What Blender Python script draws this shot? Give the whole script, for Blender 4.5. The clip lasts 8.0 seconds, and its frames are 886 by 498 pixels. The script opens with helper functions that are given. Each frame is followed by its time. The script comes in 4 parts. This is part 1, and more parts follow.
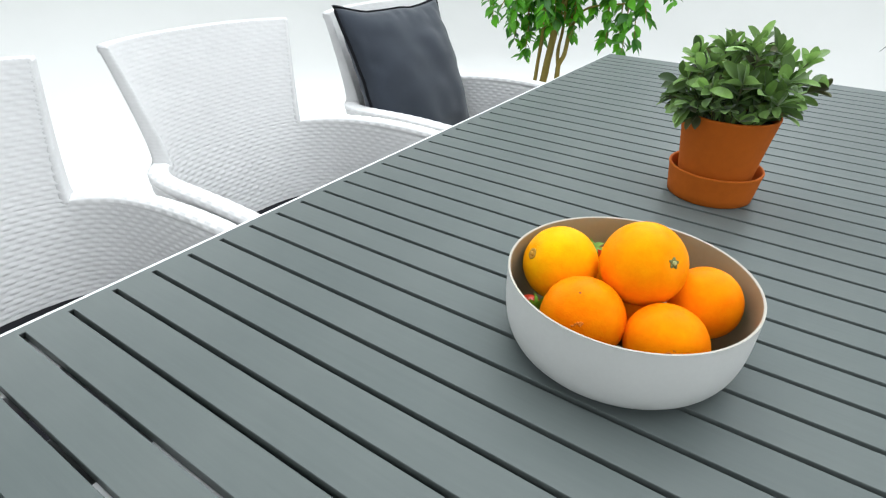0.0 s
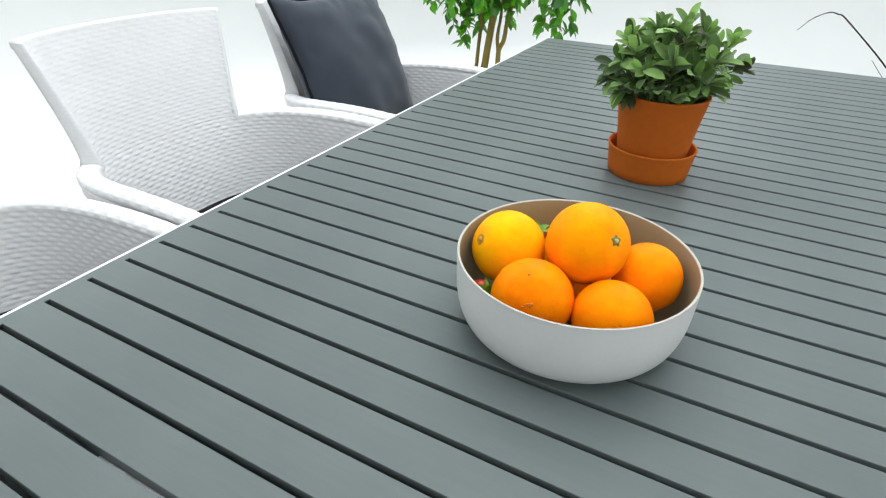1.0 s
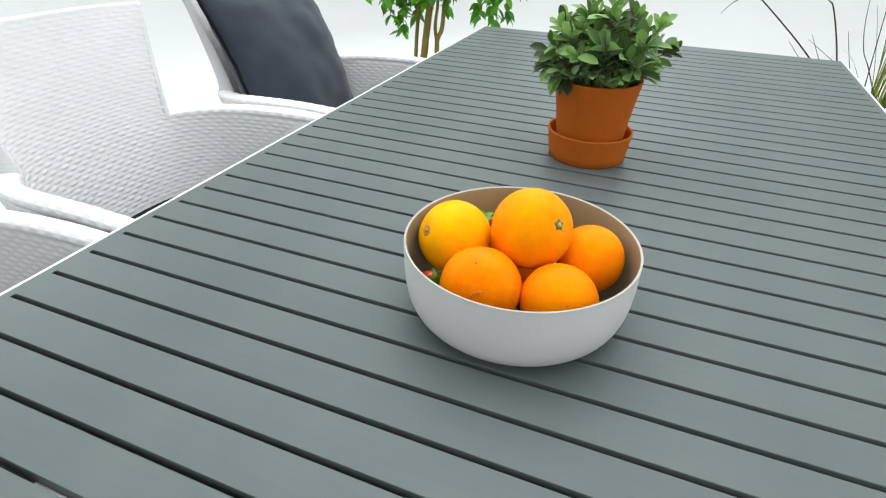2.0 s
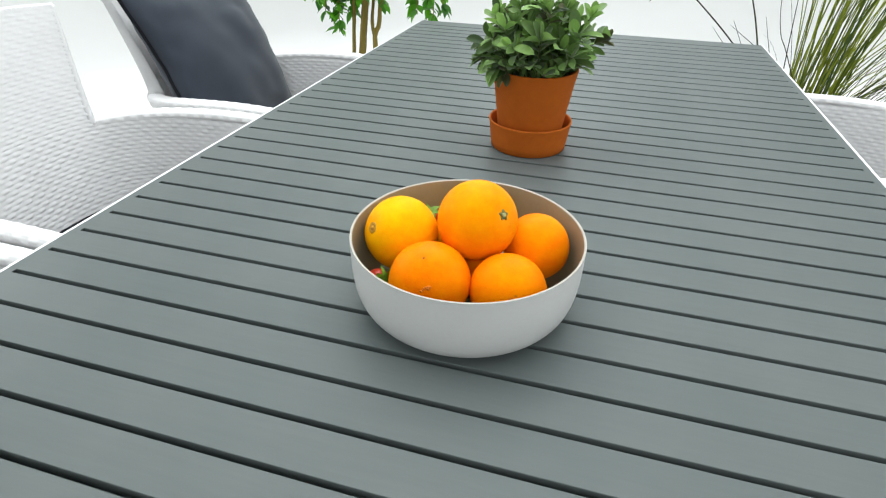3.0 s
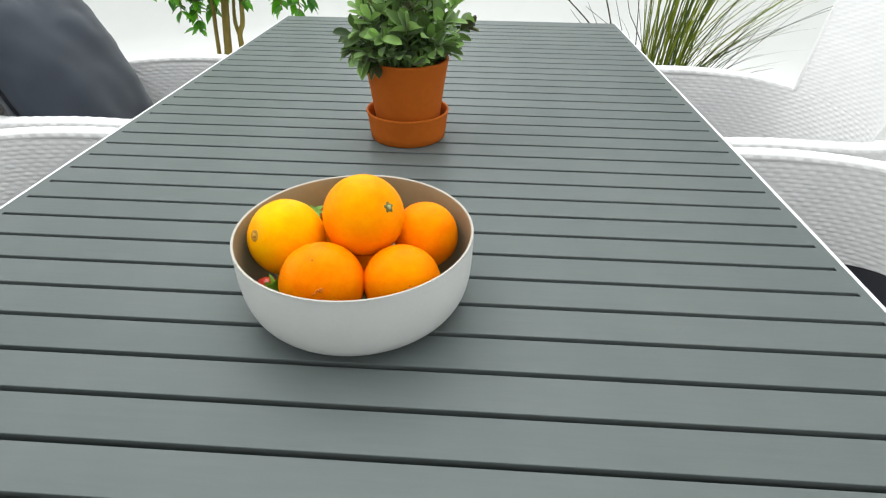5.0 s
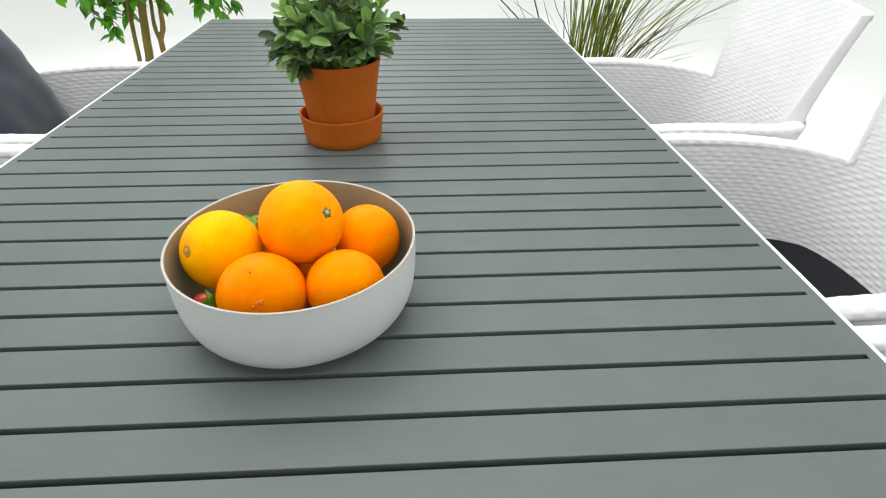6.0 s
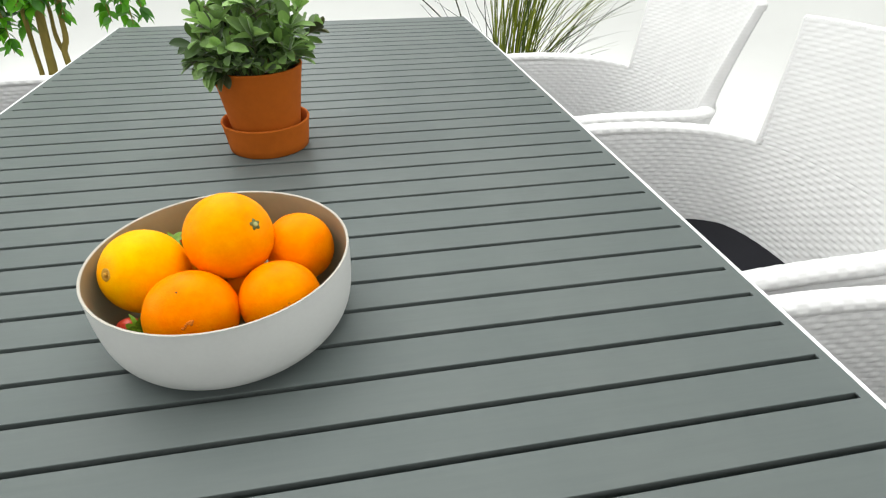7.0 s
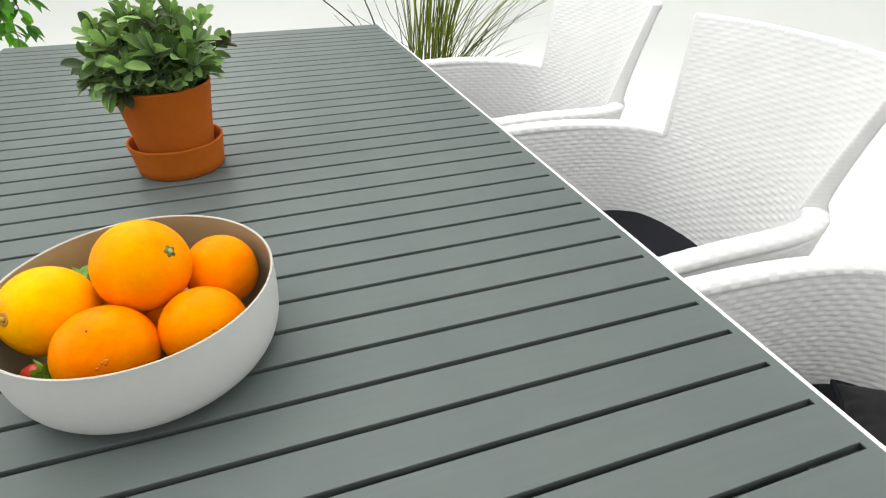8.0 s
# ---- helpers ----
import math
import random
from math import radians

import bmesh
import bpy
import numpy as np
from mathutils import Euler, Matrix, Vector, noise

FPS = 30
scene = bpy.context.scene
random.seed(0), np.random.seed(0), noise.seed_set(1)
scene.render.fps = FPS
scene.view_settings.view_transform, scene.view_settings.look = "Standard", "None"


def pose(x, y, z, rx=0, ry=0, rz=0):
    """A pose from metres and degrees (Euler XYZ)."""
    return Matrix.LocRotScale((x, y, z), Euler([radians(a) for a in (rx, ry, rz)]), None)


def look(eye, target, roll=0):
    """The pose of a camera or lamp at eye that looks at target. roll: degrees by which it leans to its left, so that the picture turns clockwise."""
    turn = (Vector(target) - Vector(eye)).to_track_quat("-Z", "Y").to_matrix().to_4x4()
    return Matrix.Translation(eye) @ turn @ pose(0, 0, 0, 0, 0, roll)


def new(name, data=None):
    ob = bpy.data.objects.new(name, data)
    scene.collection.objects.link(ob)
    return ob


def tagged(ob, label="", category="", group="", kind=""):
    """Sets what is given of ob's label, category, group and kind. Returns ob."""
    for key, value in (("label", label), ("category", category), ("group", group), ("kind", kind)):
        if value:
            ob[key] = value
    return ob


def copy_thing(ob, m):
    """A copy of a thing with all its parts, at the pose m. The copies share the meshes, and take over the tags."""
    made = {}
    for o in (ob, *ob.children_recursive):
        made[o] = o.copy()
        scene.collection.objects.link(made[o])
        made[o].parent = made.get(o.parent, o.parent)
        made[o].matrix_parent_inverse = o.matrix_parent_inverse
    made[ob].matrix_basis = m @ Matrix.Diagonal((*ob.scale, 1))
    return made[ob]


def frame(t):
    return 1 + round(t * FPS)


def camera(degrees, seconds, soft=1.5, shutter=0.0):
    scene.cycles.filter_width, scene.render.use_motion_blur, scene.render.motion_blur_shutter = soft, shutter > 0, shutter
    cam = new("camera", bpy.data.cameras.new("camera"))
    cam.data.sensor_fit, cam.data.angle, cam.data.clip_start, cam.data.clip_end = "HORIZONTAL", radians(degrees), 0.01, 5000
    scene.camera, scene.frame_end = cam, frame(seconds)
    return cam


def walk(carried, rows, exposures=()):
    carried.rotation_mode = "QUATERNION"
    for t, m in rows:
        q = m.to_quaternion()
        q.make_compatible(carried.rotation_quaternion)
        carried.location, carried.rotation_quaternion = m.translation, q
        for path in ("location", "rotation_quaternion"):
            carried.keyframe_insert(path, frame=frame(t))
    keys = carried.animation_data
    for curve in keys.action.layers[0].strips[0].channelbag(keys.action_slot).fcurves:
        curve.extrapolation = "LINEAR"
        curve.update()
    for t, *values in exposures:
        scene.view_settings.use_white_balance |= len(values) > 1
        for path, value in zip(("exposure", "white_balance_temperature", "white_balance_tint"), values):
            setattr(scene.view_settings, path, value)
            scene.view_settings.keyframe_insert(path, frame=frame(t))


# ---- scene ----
cam = camera(77.71, 8.0, 1.2)
PATH = [
    (0, 0.0701, -0.4386, 1.0913, 59.225, -1.232, 34.048),
    (0.5, 0.0714, -0.4390, 1.0916, 58.736, -1.218, 31.084),
    (1, 0.0728, -0.4378, 1.0918, 58.180, -1.155, 28.147),
    (1.5, 0.0741, -0.4364, 1.0918, 57.686, -1.156, 25.132),
    (3, 0.0793, -0.4310, 1.0900, 57.013, -0.939, 16.040),
    (3.5, 0.0812, -0.4306, 1.0904, 56.831, -0.892, 12.987),
    (4, 0.0839, -0.4294, 1.0898, 56.695, -0.846, 9.891),
    (5.5, 0.0910, -0.4264, 1.0886, 56.390, -0.496, 0.199),
    (6, 0.0933, -0.4246, 1.0891, 56.336, -0.420, -3.202),
    (6.5, 0.0965, -0.4243, 1.0898, 56.275, -0.351, -6.723),
    (7, 0.0991, -0.4240, 1.0902, 56.330, -0.260, -10.623),
    (7.5, 0.1019, -0.4234, 1.0908, 56.553, -0.174, -14.767),
    (8, 0.1048, -0.4231, 1.0918, 56.935, -0.119, -18.937),
]
walk(cam, [(t, pose(x, y, z, rx, ry, rz)) for t, x, y, z, rx, ry, rz in PATH], [(0.0, 0.0, 6150, 10), (3.5, 0.0, 6300, 10), (5.5, 0.0, 6430, 10), (8.0, 0.0, 6600, 10)])

TOP = 0.74          # table top
PITCH = 0.04547     # slat and gap
GAP = 0.0054

# ---- light: a white studio cove under a large overhead softbox, with unseen fills added ----
world = bpy.data.worlds.new("world")
scene.world = world
world.use_nodes = True
world.node_tree.nodes["Background"].inputs[0].default_value = (1, 1, 1, 1)
world.node_tree.nodes["Background"].inputs[1].default_value = 0.3


def area_lamp(name, x, y, z, target, sx, sy, watts, colour=(0.97, 1.0, 0.975)):
    lamp = bpy.data.lights.new(name, "AREA")
    lamp.shape, lamp.size, lamp.size_y, lamp.energy, lamp.color = "RECTANGLE", sx, sy, watts, colour
    ob = new(name, lamp)
    ob.matrix_world = look((x, y, z), target)
    return ob


area_lamp("softbox_overhead", -0.5, 1.5, 3.3, (-0.5, 1.5, 0), 4.0, 4.4, 205)
# added fill without a seen source, lifts faces turned to the camera
area_lamp("fill_front", 0.9, -2.6, 2.6, (0.2, 1.0, 0.6), 2.6, 1.4, 38)
area_lamp("softbox_rear", -0.9, 4.6, 2.7, (0.0, 0.4, 0.7), 2.4, 1.4, 26)
# two more added fills, balance the chairs on either side
area_lamp("fill_left", -3.8, 0.8, 2.4, (0.2, 0.6, 0.5), 2.6, 1.6, 34)
area_lamp("fill_right", 3.8, 1.2, 2.4, (0.2, 1.2, 0.5), 2.6, 1.6, 36)
# unseen lamp added only to whiten the cove behind the grass
area_lamp("fill_backdrop", 3.6, 3.4, 2.9, (3.0, 5.0, 0.3), 1.6, 1.0, 20)


# ---- materials ----
def material(name, colour, rough=0.6, spec=0.5, metal=0.0):
    m = bpy.data.materials.new(name)
    m.use_nodes = True
    b = m.node_tree.nodes["Principled BSDF"]
    b.inputs["Base Color"].default_value = (*colour, 1)
    b.inputs["Roughness"].default_value = rough
    b.inputs["Specular IOR Level"].default_value = spec
    b.inputs["Metallic"].default_value = metal
    return m, m.node_tree, b


def node(tree, kind, **values):
    n = tree.nodes.new(kind)
    for key, value in values.items():
        n.inputs[key.replace("_", " ")].default_value = value
    return n


def coords(tree, scale=(1, 1, 1)):
    c = tree.nodes.new("ShaderNodeTexCoord")
    m = node(tree, "ShaderNodeMapping", Scale=scale)
    tree.links.new(c.outputs["Object"], m.inputs["Vector"])
    return m.outputs["Vector"]


def noise_tex(tree, vector, scale, detail=4.0, rough=0.6):
    n = node(tree, "ShaderNodeTexNoise", Scale=scale, Detail=detail, Roughness=rough)
    tree.links.new(vector, n.inputs["Vector"])
    return n.outputs["Fac"]


def ramp(tree, fac, stops):
    r = tree.nodes.new("ShaderNodeValToRGB")
    while len(r.color_ramp.elements) < len(stops):
        r.color_ramp.elements.new(0.5)
    for e, (at, colour) in zip(r.color_ramp.elements, stops):
        e.position, e.color = at, (*colour, 1)
    tree.links.new(fac, r.inputs["Fac"])
    return r.outputs["Color"]


def mix(tree, a, b, fac, blend="MIX"):
    """a, b: sockets; fac: a socket or a number."""
    n = tree.nodes.new("ShaderNodeMix")
    n.data_type, n.blend_type = "RGBA", blend
    if isinstance(fac, float):
        n.inputs[0].default_value = fac
    else:
        tree.links.new(fac, n.inputs[0])
    tree.links.new(a, n.inputs[6])
    tree.links.new(b, n.inputs[7])
    return n.outputs[2]


def bump(tree, bsdf, height, strength, distance):
    n = node(tree, "ShaderNodeBump", Strength=strength, Distance=distance)
    tree.links.new(height, n.inputs["Height"])
    tree.links.new(n.outputs["Normal"], bsdf.inputs["Normal"])
    return n


def shade(c, k):
    return tuple(min(1.0, v * k) for v in c)


def speckled(name, colour, rough, scale, spread=0.12, bump_strength=0.2, bump_scale=None, distance=0.001, spec=0.5, stretch=(1, 1, 1)):
    m, t, b = material(name, colour, rough, spec)
    v = coords(t, stretch)
    big = ramp(t, noise_tex(t, v, scale * 0.15, 3), [(0.3, shade(colour, 1 - spread)), (0.7, shade(colour, 1 + spread))])
    fine = ramp(t, noise_tex(t, v, scale, 5), [(0.3, shade(colour, 1 - spread)), (0.7, shade(colour, 1 + spread))])
    t.links.new(mix(t, big, fine, 0.5), b.inputs["Base Color"])
    bump(t, b, noise_tex(t, v, bump_scale or scale * 2, 5), bump_strength, distance)
    return m


def slat_material():
    base = (0.1030, 0.1178, 0.1158)
    m, t, b = material("grey_slat", base, 0.45, 0.14)
    v = coords(t, (1, 14, 14))
    info = t.nodes.new("ShaderNodeObjectInfo")
    shift = node(t, "ShaderNodeVectorMath")
    shift.operation = "ADD"
    scale = node(t, "ShaderNodeMath")
    scale.operation = "MULTIPLY"
    scale.inputs[1].default_value = 37.0
    t.links.new(info.outputs["Random"], scale.inputs[0])
    t.links.new(v, shift.inputs[0])
    t.links.new(scale.outputs[0], shift.inputs[1])
    grain = noise_tex(t, shift.outputs[0], 14, 6, 0.65)
    patch = noise_tex(t, coords(t), 5, 3)
    colour = ramp(t, grain, [(0.25, shade(base, 0.955)), (0.75, shade(base, 1.045))])
    stain = ramp(t, patch, [(0.3, (0.91, 0.93, 0.93)), (0.7, (1.07, 1.06, 1.05))])
    colour = mix(t, colour, stain, 1.0, "MULTIPLY")
    tone = ramp(t, info.outputs["Random"], [(0.0, (0.96, 0.965, 0.97)), (1.0, (1.04, 1.03, 1.03))])
    t.links.new(mix(t, colour, tone, 1.0, "MULTIPLY"), b.inputs["Base Color"])
    streak = noise_tex(t, coords(t, (1.6, 170, 170)), 5, 3, 0.7)
    gloss = mix(t, ramp(t, grain, [(0.2, (0.34, 0.34, 0.34)), (0.8, (0.5, 0.5, 0.5))]), ramp(t, streak, [(0.35, (0.28, 0.28, 0.28)), (0.65, (0.52, 0.52, 0.52))]), 0.5)
    t.links.new(gloss, b.inputs["Roughness"])
    bump(t, b, grain, 0.15, 0.0005)
    return m


def fabric(name, colour, weave=900.0, sheen=0.25):
    m, t, b = material(name, colour, 0.9, 0.2)
    b.inputs["Sheen Weight"].default_value = sheen
    b.inputs["Sheen Roughness"].default_value = 0.5
    v = coords(t)
    patch = ramp(t, noise_tex(t, v, 7, 4), [(0.3, shade(colour, 0.85)), (0.7, shade(colour, 1.15))])
    thread = ramp(t, noise_tex(t, v, weave, 2), [(0.3, shade(colour, 0.8)), (0.7, shade(colour, 1.2))])
    t.links.new(mix(t, patch, thread, 0.4), b.inputs["Base Color"])
    bump(t, b, noise_tex(t, v, weave, 2), 0.3, 0.0005)
    return m


def leaf_material(name, dark, light, rough=0.45, through_light=0.25, down=0.0):
    m, t, b = material(name, light, rough, 0.45)
    info = t.nodes.new("ShaderNodeObjectInfo")
    geo = t.nodes.new("ShaderNodeNewGeometry")
    add = node(t, "ShaderNodeMath")
    add.operation = "ADD"
    t.links.new(info.outputs["Random"], add.inputs[0])
    t.links.new(geo.outputs["Random Per Island"], add.inputs[1])
    wrap = node(t, "ShaderNodeMath")
    wrap.operation = "FRACT"
    t.links.new(add.outputs[0], wrap.inputs[0])
    tone = ramp(t, wrap.outputs[0], [(0.0, dark), (0.55, tuple((a + c) / 2 for a, c in zip(dark, light))), (1.0, light)])
    v = coords(t)
    mottle = ramp(t, noise_tex(t, v, 160, 4), [(0.3, (0.85, 0.85, 0.85)), (0.7, (1.12, 1.12, 1.12))])
    t.links.new(mix(t, tone, mottle, 1.0, "MULTIPLY"), b.inputs["Base Color"])
    b.inputs["Sheen Weight"].default_value = down
    b.inputs["Sheen Roughness"].default_value = 0.4
    bump(t, b, noise_tex(t, v, 300, 3), 0.2, 0.0005)
    # light that passes through the blade
    thin = t.nodes.new("ShaderNodeBsdfTranslucent")
    t.links.new(tone, thin.inputs["Color"])
    blend = t.nodes.new("ShaderNodeMixShader")
    blend.inputs[0].default_value = through_light
    t.links.new(b.outputs[0], blend.inputs[1])
    t.links.new(thin.outputs[0], blend.inputs[2])
    t.links.new(blend.outputs[0], t.nodes["Material Output"].inputs["Surface"])
    return m


def orange_material(name, colour, deep):
    m, t, b = material(name, colour, 0.40, 0.07)
    b.inputs["Specular Tint"].default_value = (1.0, 0.55, 0.02, 1)
    v = coords(t)
    info = t.nodes.new("ShaderNodeObjectInfo")
    away = node(t, "ShaderNodeVectorMath")
    away.operation = "ADD"
    t.links.new(v, away.inputs[0])
    t.links.new(info.outputs["Random"], away.inputs[1])
    tone = ramp(t, noise_tex(t, away.outputs[0], 26, 5, 0.7), [(0.32, deep), (0.68, colour)])
    dots = ramp(t, noise_tex(t, away.outputs[0], 330, 3, 0.7), [(0.35, (0.975, 0.96, 0.96)), (0.60, (1.01, 1.01, 1.0))])
    t.links.new(mix(t, tone, dots, 1.0, "MULTIPLY"), b.inputs["Base Color"])
    b.inputs["Subsurface Weight"].default_value = 0.07
    b.inputs["Subsurface Scale"].default_value = 0.005
    b.inputs["Subsurface Radius"].default_value = (1.0, 0.4, 0.1)
    pores = node(t, "ShaderNodeTexVoronoi", Scale=560.0)
    t.links.new(v, pores.inputs["Vector"])
    lumps = node(t, "ShaderNodeMath")
    lumps.operation = "MULTIPLY_ADD"
    t.links.new(noise_tex(t, v, 55, 4), lumps.inputs[0])
    lumps.inputs[1].default_value = 2.2
    t.links.new(pores.outputs["Distance"], lumps.inputs[2])
    bump(t, b, lumps.outputs[0], 0.17, 0.0009)
    return m


def wall_material():
    m, t, b = material("white_studio_paint", (0.86, 0.86, 0.85), 0.75, 0.3)
    v = coords(t)
    t.links.new(ramp(t, noise_tex(t, v, 1.3, 4), [(0.3, (0.78, 0.78, 0.77)), (0.7, (0.81, 0.81, 0.80))]), b.inputs["Base Color"])
    bump(t, b, noise_tex(t, v, 90, 4), 0.1, 0.001)
    return m


# grey for the unseen end wall and ceiling; the wall's dimness is in the colour
DIM = speckled("dimmed_studio_grey", (0.50, 0.50, 0.50), 0.8, 20, 0.06)
SLAT = slat_material()
WALL = wall_material()
ALU = speckled("white_powder_coat", (0.74, 0.74, 0.75), 0.4, 60, 0.03, 0.1, 900, 0.0003)
RATTAN = speckled("white_rattan", (0.665, 0.657, 0.660), 0.55, 120, 0.05, 0.2, 700, 0.0004)
# dark colour that stands for the shade below the slats
GAP_SHADE = speckled("gap_shade", (0.08, 0.09, 0.092), 0.6, 60, 0.1)
SEAT_BLACK = fabric("black_seat_fabric", (0.007, 0.007, 0.010), 900.0, 0.0)
SLATE = fabric("slate_cushion_fabric", (0.028, 0.034, 0.046), 900.0, 0.2)
CHARCOAL = fabric("charcoal_cushion_fabric", (0.0105, 0.0095, 0.0105), 900.0, 0.05)
PIPING = fabric("dark_piping", (0.005, 0.0055, 0.008), 900.0, 0.0)
TERRACOTTA = speckled("terracotta", (0.445, 0.104, 0.0090), 0.8, 90, 0.10, 0.25, 500, 0.0005, 0.15)
SOIL = speckled("potting_soil", (0.03, 0.02, 0.013), 0.95, 200, 0.4, 0.8, 300, 0.003)
BOWL_WHITE = speckled("white_bamboo_bowl", (0.63, 0.63, 0.615), 0.5, 250, 0.03, 0.1, 1500, 0.0002)
BOWL_RIM = speckled("pale_bowl_rim", (0.385, 0.360, 0.315), 0.6, 250, 0.05, 0.1, 1500, 0.0002)
BOWL_TAUPE = speckled("taupe_bowl_lining", (0.238, 0.217, 0.140), 0.5, 200, 0.06, 0.1, 1200, 0.0002)
ORANGE = orange_material("orange_peel", (0.93, 0.278, 0.0), (0.86, 0.175, 0.0))
GOLDEN = orange_material("golden_orange_peel", (0.94, 0.340, 0.0), (0.89, 0.230, 0.0))
YELLOW = orange_material("yellow_orange_peel", (0.95, 0.445, 0.0), (0.93, 0.330, 0.0))
CALYX = speckled("orange_calyx", (0.120, 0.120, 0.026), 0.7, 300, 0.3)
BUTTON = speckled("pale_stem_button", (0.40, 0.40, 0.17), 0.7, 300, 0.3)
NUB = speckled("brown_stem_nub", (0.52, 0.26, 0.02), 0.8, 300, 0.3)
BRUISE = speckled("faded_scar", (0.66, 0.160, 0.002), 0.8, 300, 0.25)
SCAR = speckled("brown_scar", (0.035, 0.012, 0.003), 0.8, 400, 0.3)
BERRY = speckled("strawberry_red", (0.40, 0.028, 0.010), 0.35, 300, 0.15, 0.5, 350, 0.001)
BERRY_LEAF = leaf_material("strawberry_calyx", (0.08, 0.22, 0.012), (0.20, 0.42, 0.035))
HERB = leaf_material("grey_green_leaf", (0.025, 0.060, 0.009), (0.258, 0.445, 0.105), 0.5, 0.32, 0.30)
OLD_HERB = leaf_material("olive_brown_leaf", (0.035, 0.042, 0.012), (0.105, 0.110, 0.035), 0.5, 0.2, 0.2)
HERB_STEM = speckled("herb_stem", (0.09, 0.11, 0.04), 0.7, 200, 0.2)
FICUS = leaf_material("ficus_leaf", (0.020, 0.110, 0.006), (0.130, 0.440, 0.014), 0.4, 0.4)
BARK = speckled("ficus_bark", (0.195, 0.150, 0.036), 0.85, 40, 0.38, 0.6, 60, 0.004, 0.2, (1, 1, 0.25))
GRASS = leaf_material("grass_blade", (0.012, 0.036, 0.001), (0.225, 0.270, 0.006), 0.55, 0.20)
STRAW = leaf_material("dry_grass_stalk", (0.012, 0.014, 0.006), (0.045, 0.048, 0.014), 0.6)
PLANTER = speckled("grey_planter", (0.16, 0.16, 0.16), 0.6, 60, 0.08)


# ---- mesh helpers ----
def smooth(ob):
    for f in ob.data.polygons:
        f.use_smooth = True
    return ob


def mesh_of(name, bm, mat):
    data = bpy.data.meshes.new(name)
    bm.normal_update()
    bm.to_mesh(data)
    bm.free()
    for f in data.polygons:
        f.use_smooth = True
    for m in mat if isinstance(mat, (list, tuple)) else [mat]:
        data.materials.append(m)
    return data


def flat(data):
    for f in data.polygons:
        f.use_smooth = False
    return data


def part(name, bm, mat, parent=None, label="", m=None):
    data = bm if isinstance(bm, bpy.types.Mesh) else mesh_of(name, bm, mat)
    ob = new(name, data)
    if parent is not None:
        ob.parent = parent
    if m is not None:
        ob.matrix_basis = m
    return tagged(ob, label)


def thing(name, m, label, category, group="", kind=""):
    ob = new(name)
    ob.empty_display_size = 0.05
    ob.matrix_basis = m
    return tagged(ob, label, category, group, kind)


def from_grid(rows, close_u=False, close_v=False):
    """A bmesh of quads over rows of points (u across a row, v from row to row)."""
    bm = bmesh.new()
    vs = [[bm.verts.new(p) for p in row] for row in rows]
    nu, nv = len(rows[0]), len(rows)
    for j in range(nv if close_v else nv - 1):
        for i in range(nu if close_u else nu - 1):
            bm.faces.new((vs[j][i], vs[j][(i + 1) % nu], vs[(j + 1) % nv][(i + 1) % nu], vs[(j + 1) % nv][i]))
    return bm


def grid_into(bm, rows, close_u=False, cap=False):
    vs = [[bm.verts.new(p) for p in row] for row in rows]
    nu = len(rows[0])
    for j in range(len(rows) - 1):
        for i in range(nu if close_u else nu - 1):
            bm.faces.new((vs[j][i], vs[j][(i + 1) % nu], vs[j + 1][(i + 1) % nu], vs[j + 1][i]))
    if cap and close_u:
        bm.faces.new(list(reversed(vs[0])))
        bm.faces.new(vs[-1])


def box(x0, y0, z0, x1, y1, z1, bevel=0.0, seg=2):
    bm = bmesh.new()
    bmesh.ops.create_cube(bm, size=1)
    for v in bm.verts:
        v.co = Vector((x0 if v.co.x < 0 else x1, y0 if v.co.y < 0 else y1, z0 if v.co.z < 0 else z1))
    if bevel:
        bmesh.ops.bevel(bm, geom=bm.edges[:], offset=bevel, segments=seg, profile=0.5, affect="EDGES")
    return bm


def lathe(profile, seg=64, cap_start=False):
    """Turn a profile of (radius, height) about z."""
    rows = [[(r * math.cos(2 * math.pi * i / seg), r * math.sin(2 * math.pi * i / seg), z) for i in range(seg)] for r, z in profile]
    bm = from_grid(rows, close_u=True)
    bmesh.ops.remove_doubles(bm, verts=bm.verts[:], dist=1e-6)
    return bm


def rounded(points, radius_steps=4):
    """A smooth Catmull-Rom line through points."""
    pts = [Vector(p) for p in points]
    out = []
    for i in range(len(pts) - 1):
        a, b, c, d = pts[max(i - 1, 0)], pts[i], pts[i + 1], pts[min(i + 2, len(pts) - 1)]
        for k in range(radius_steps):
            t = k / radius_steps
            out.append(0.5 * ((2 * b) + (c - a) * t + (2 * a - 5 * b + 4 * c - d) * t * t + (3 * b - a - 3 * c + d) * t ** 3))
    out.append(pts[-1])
    return out


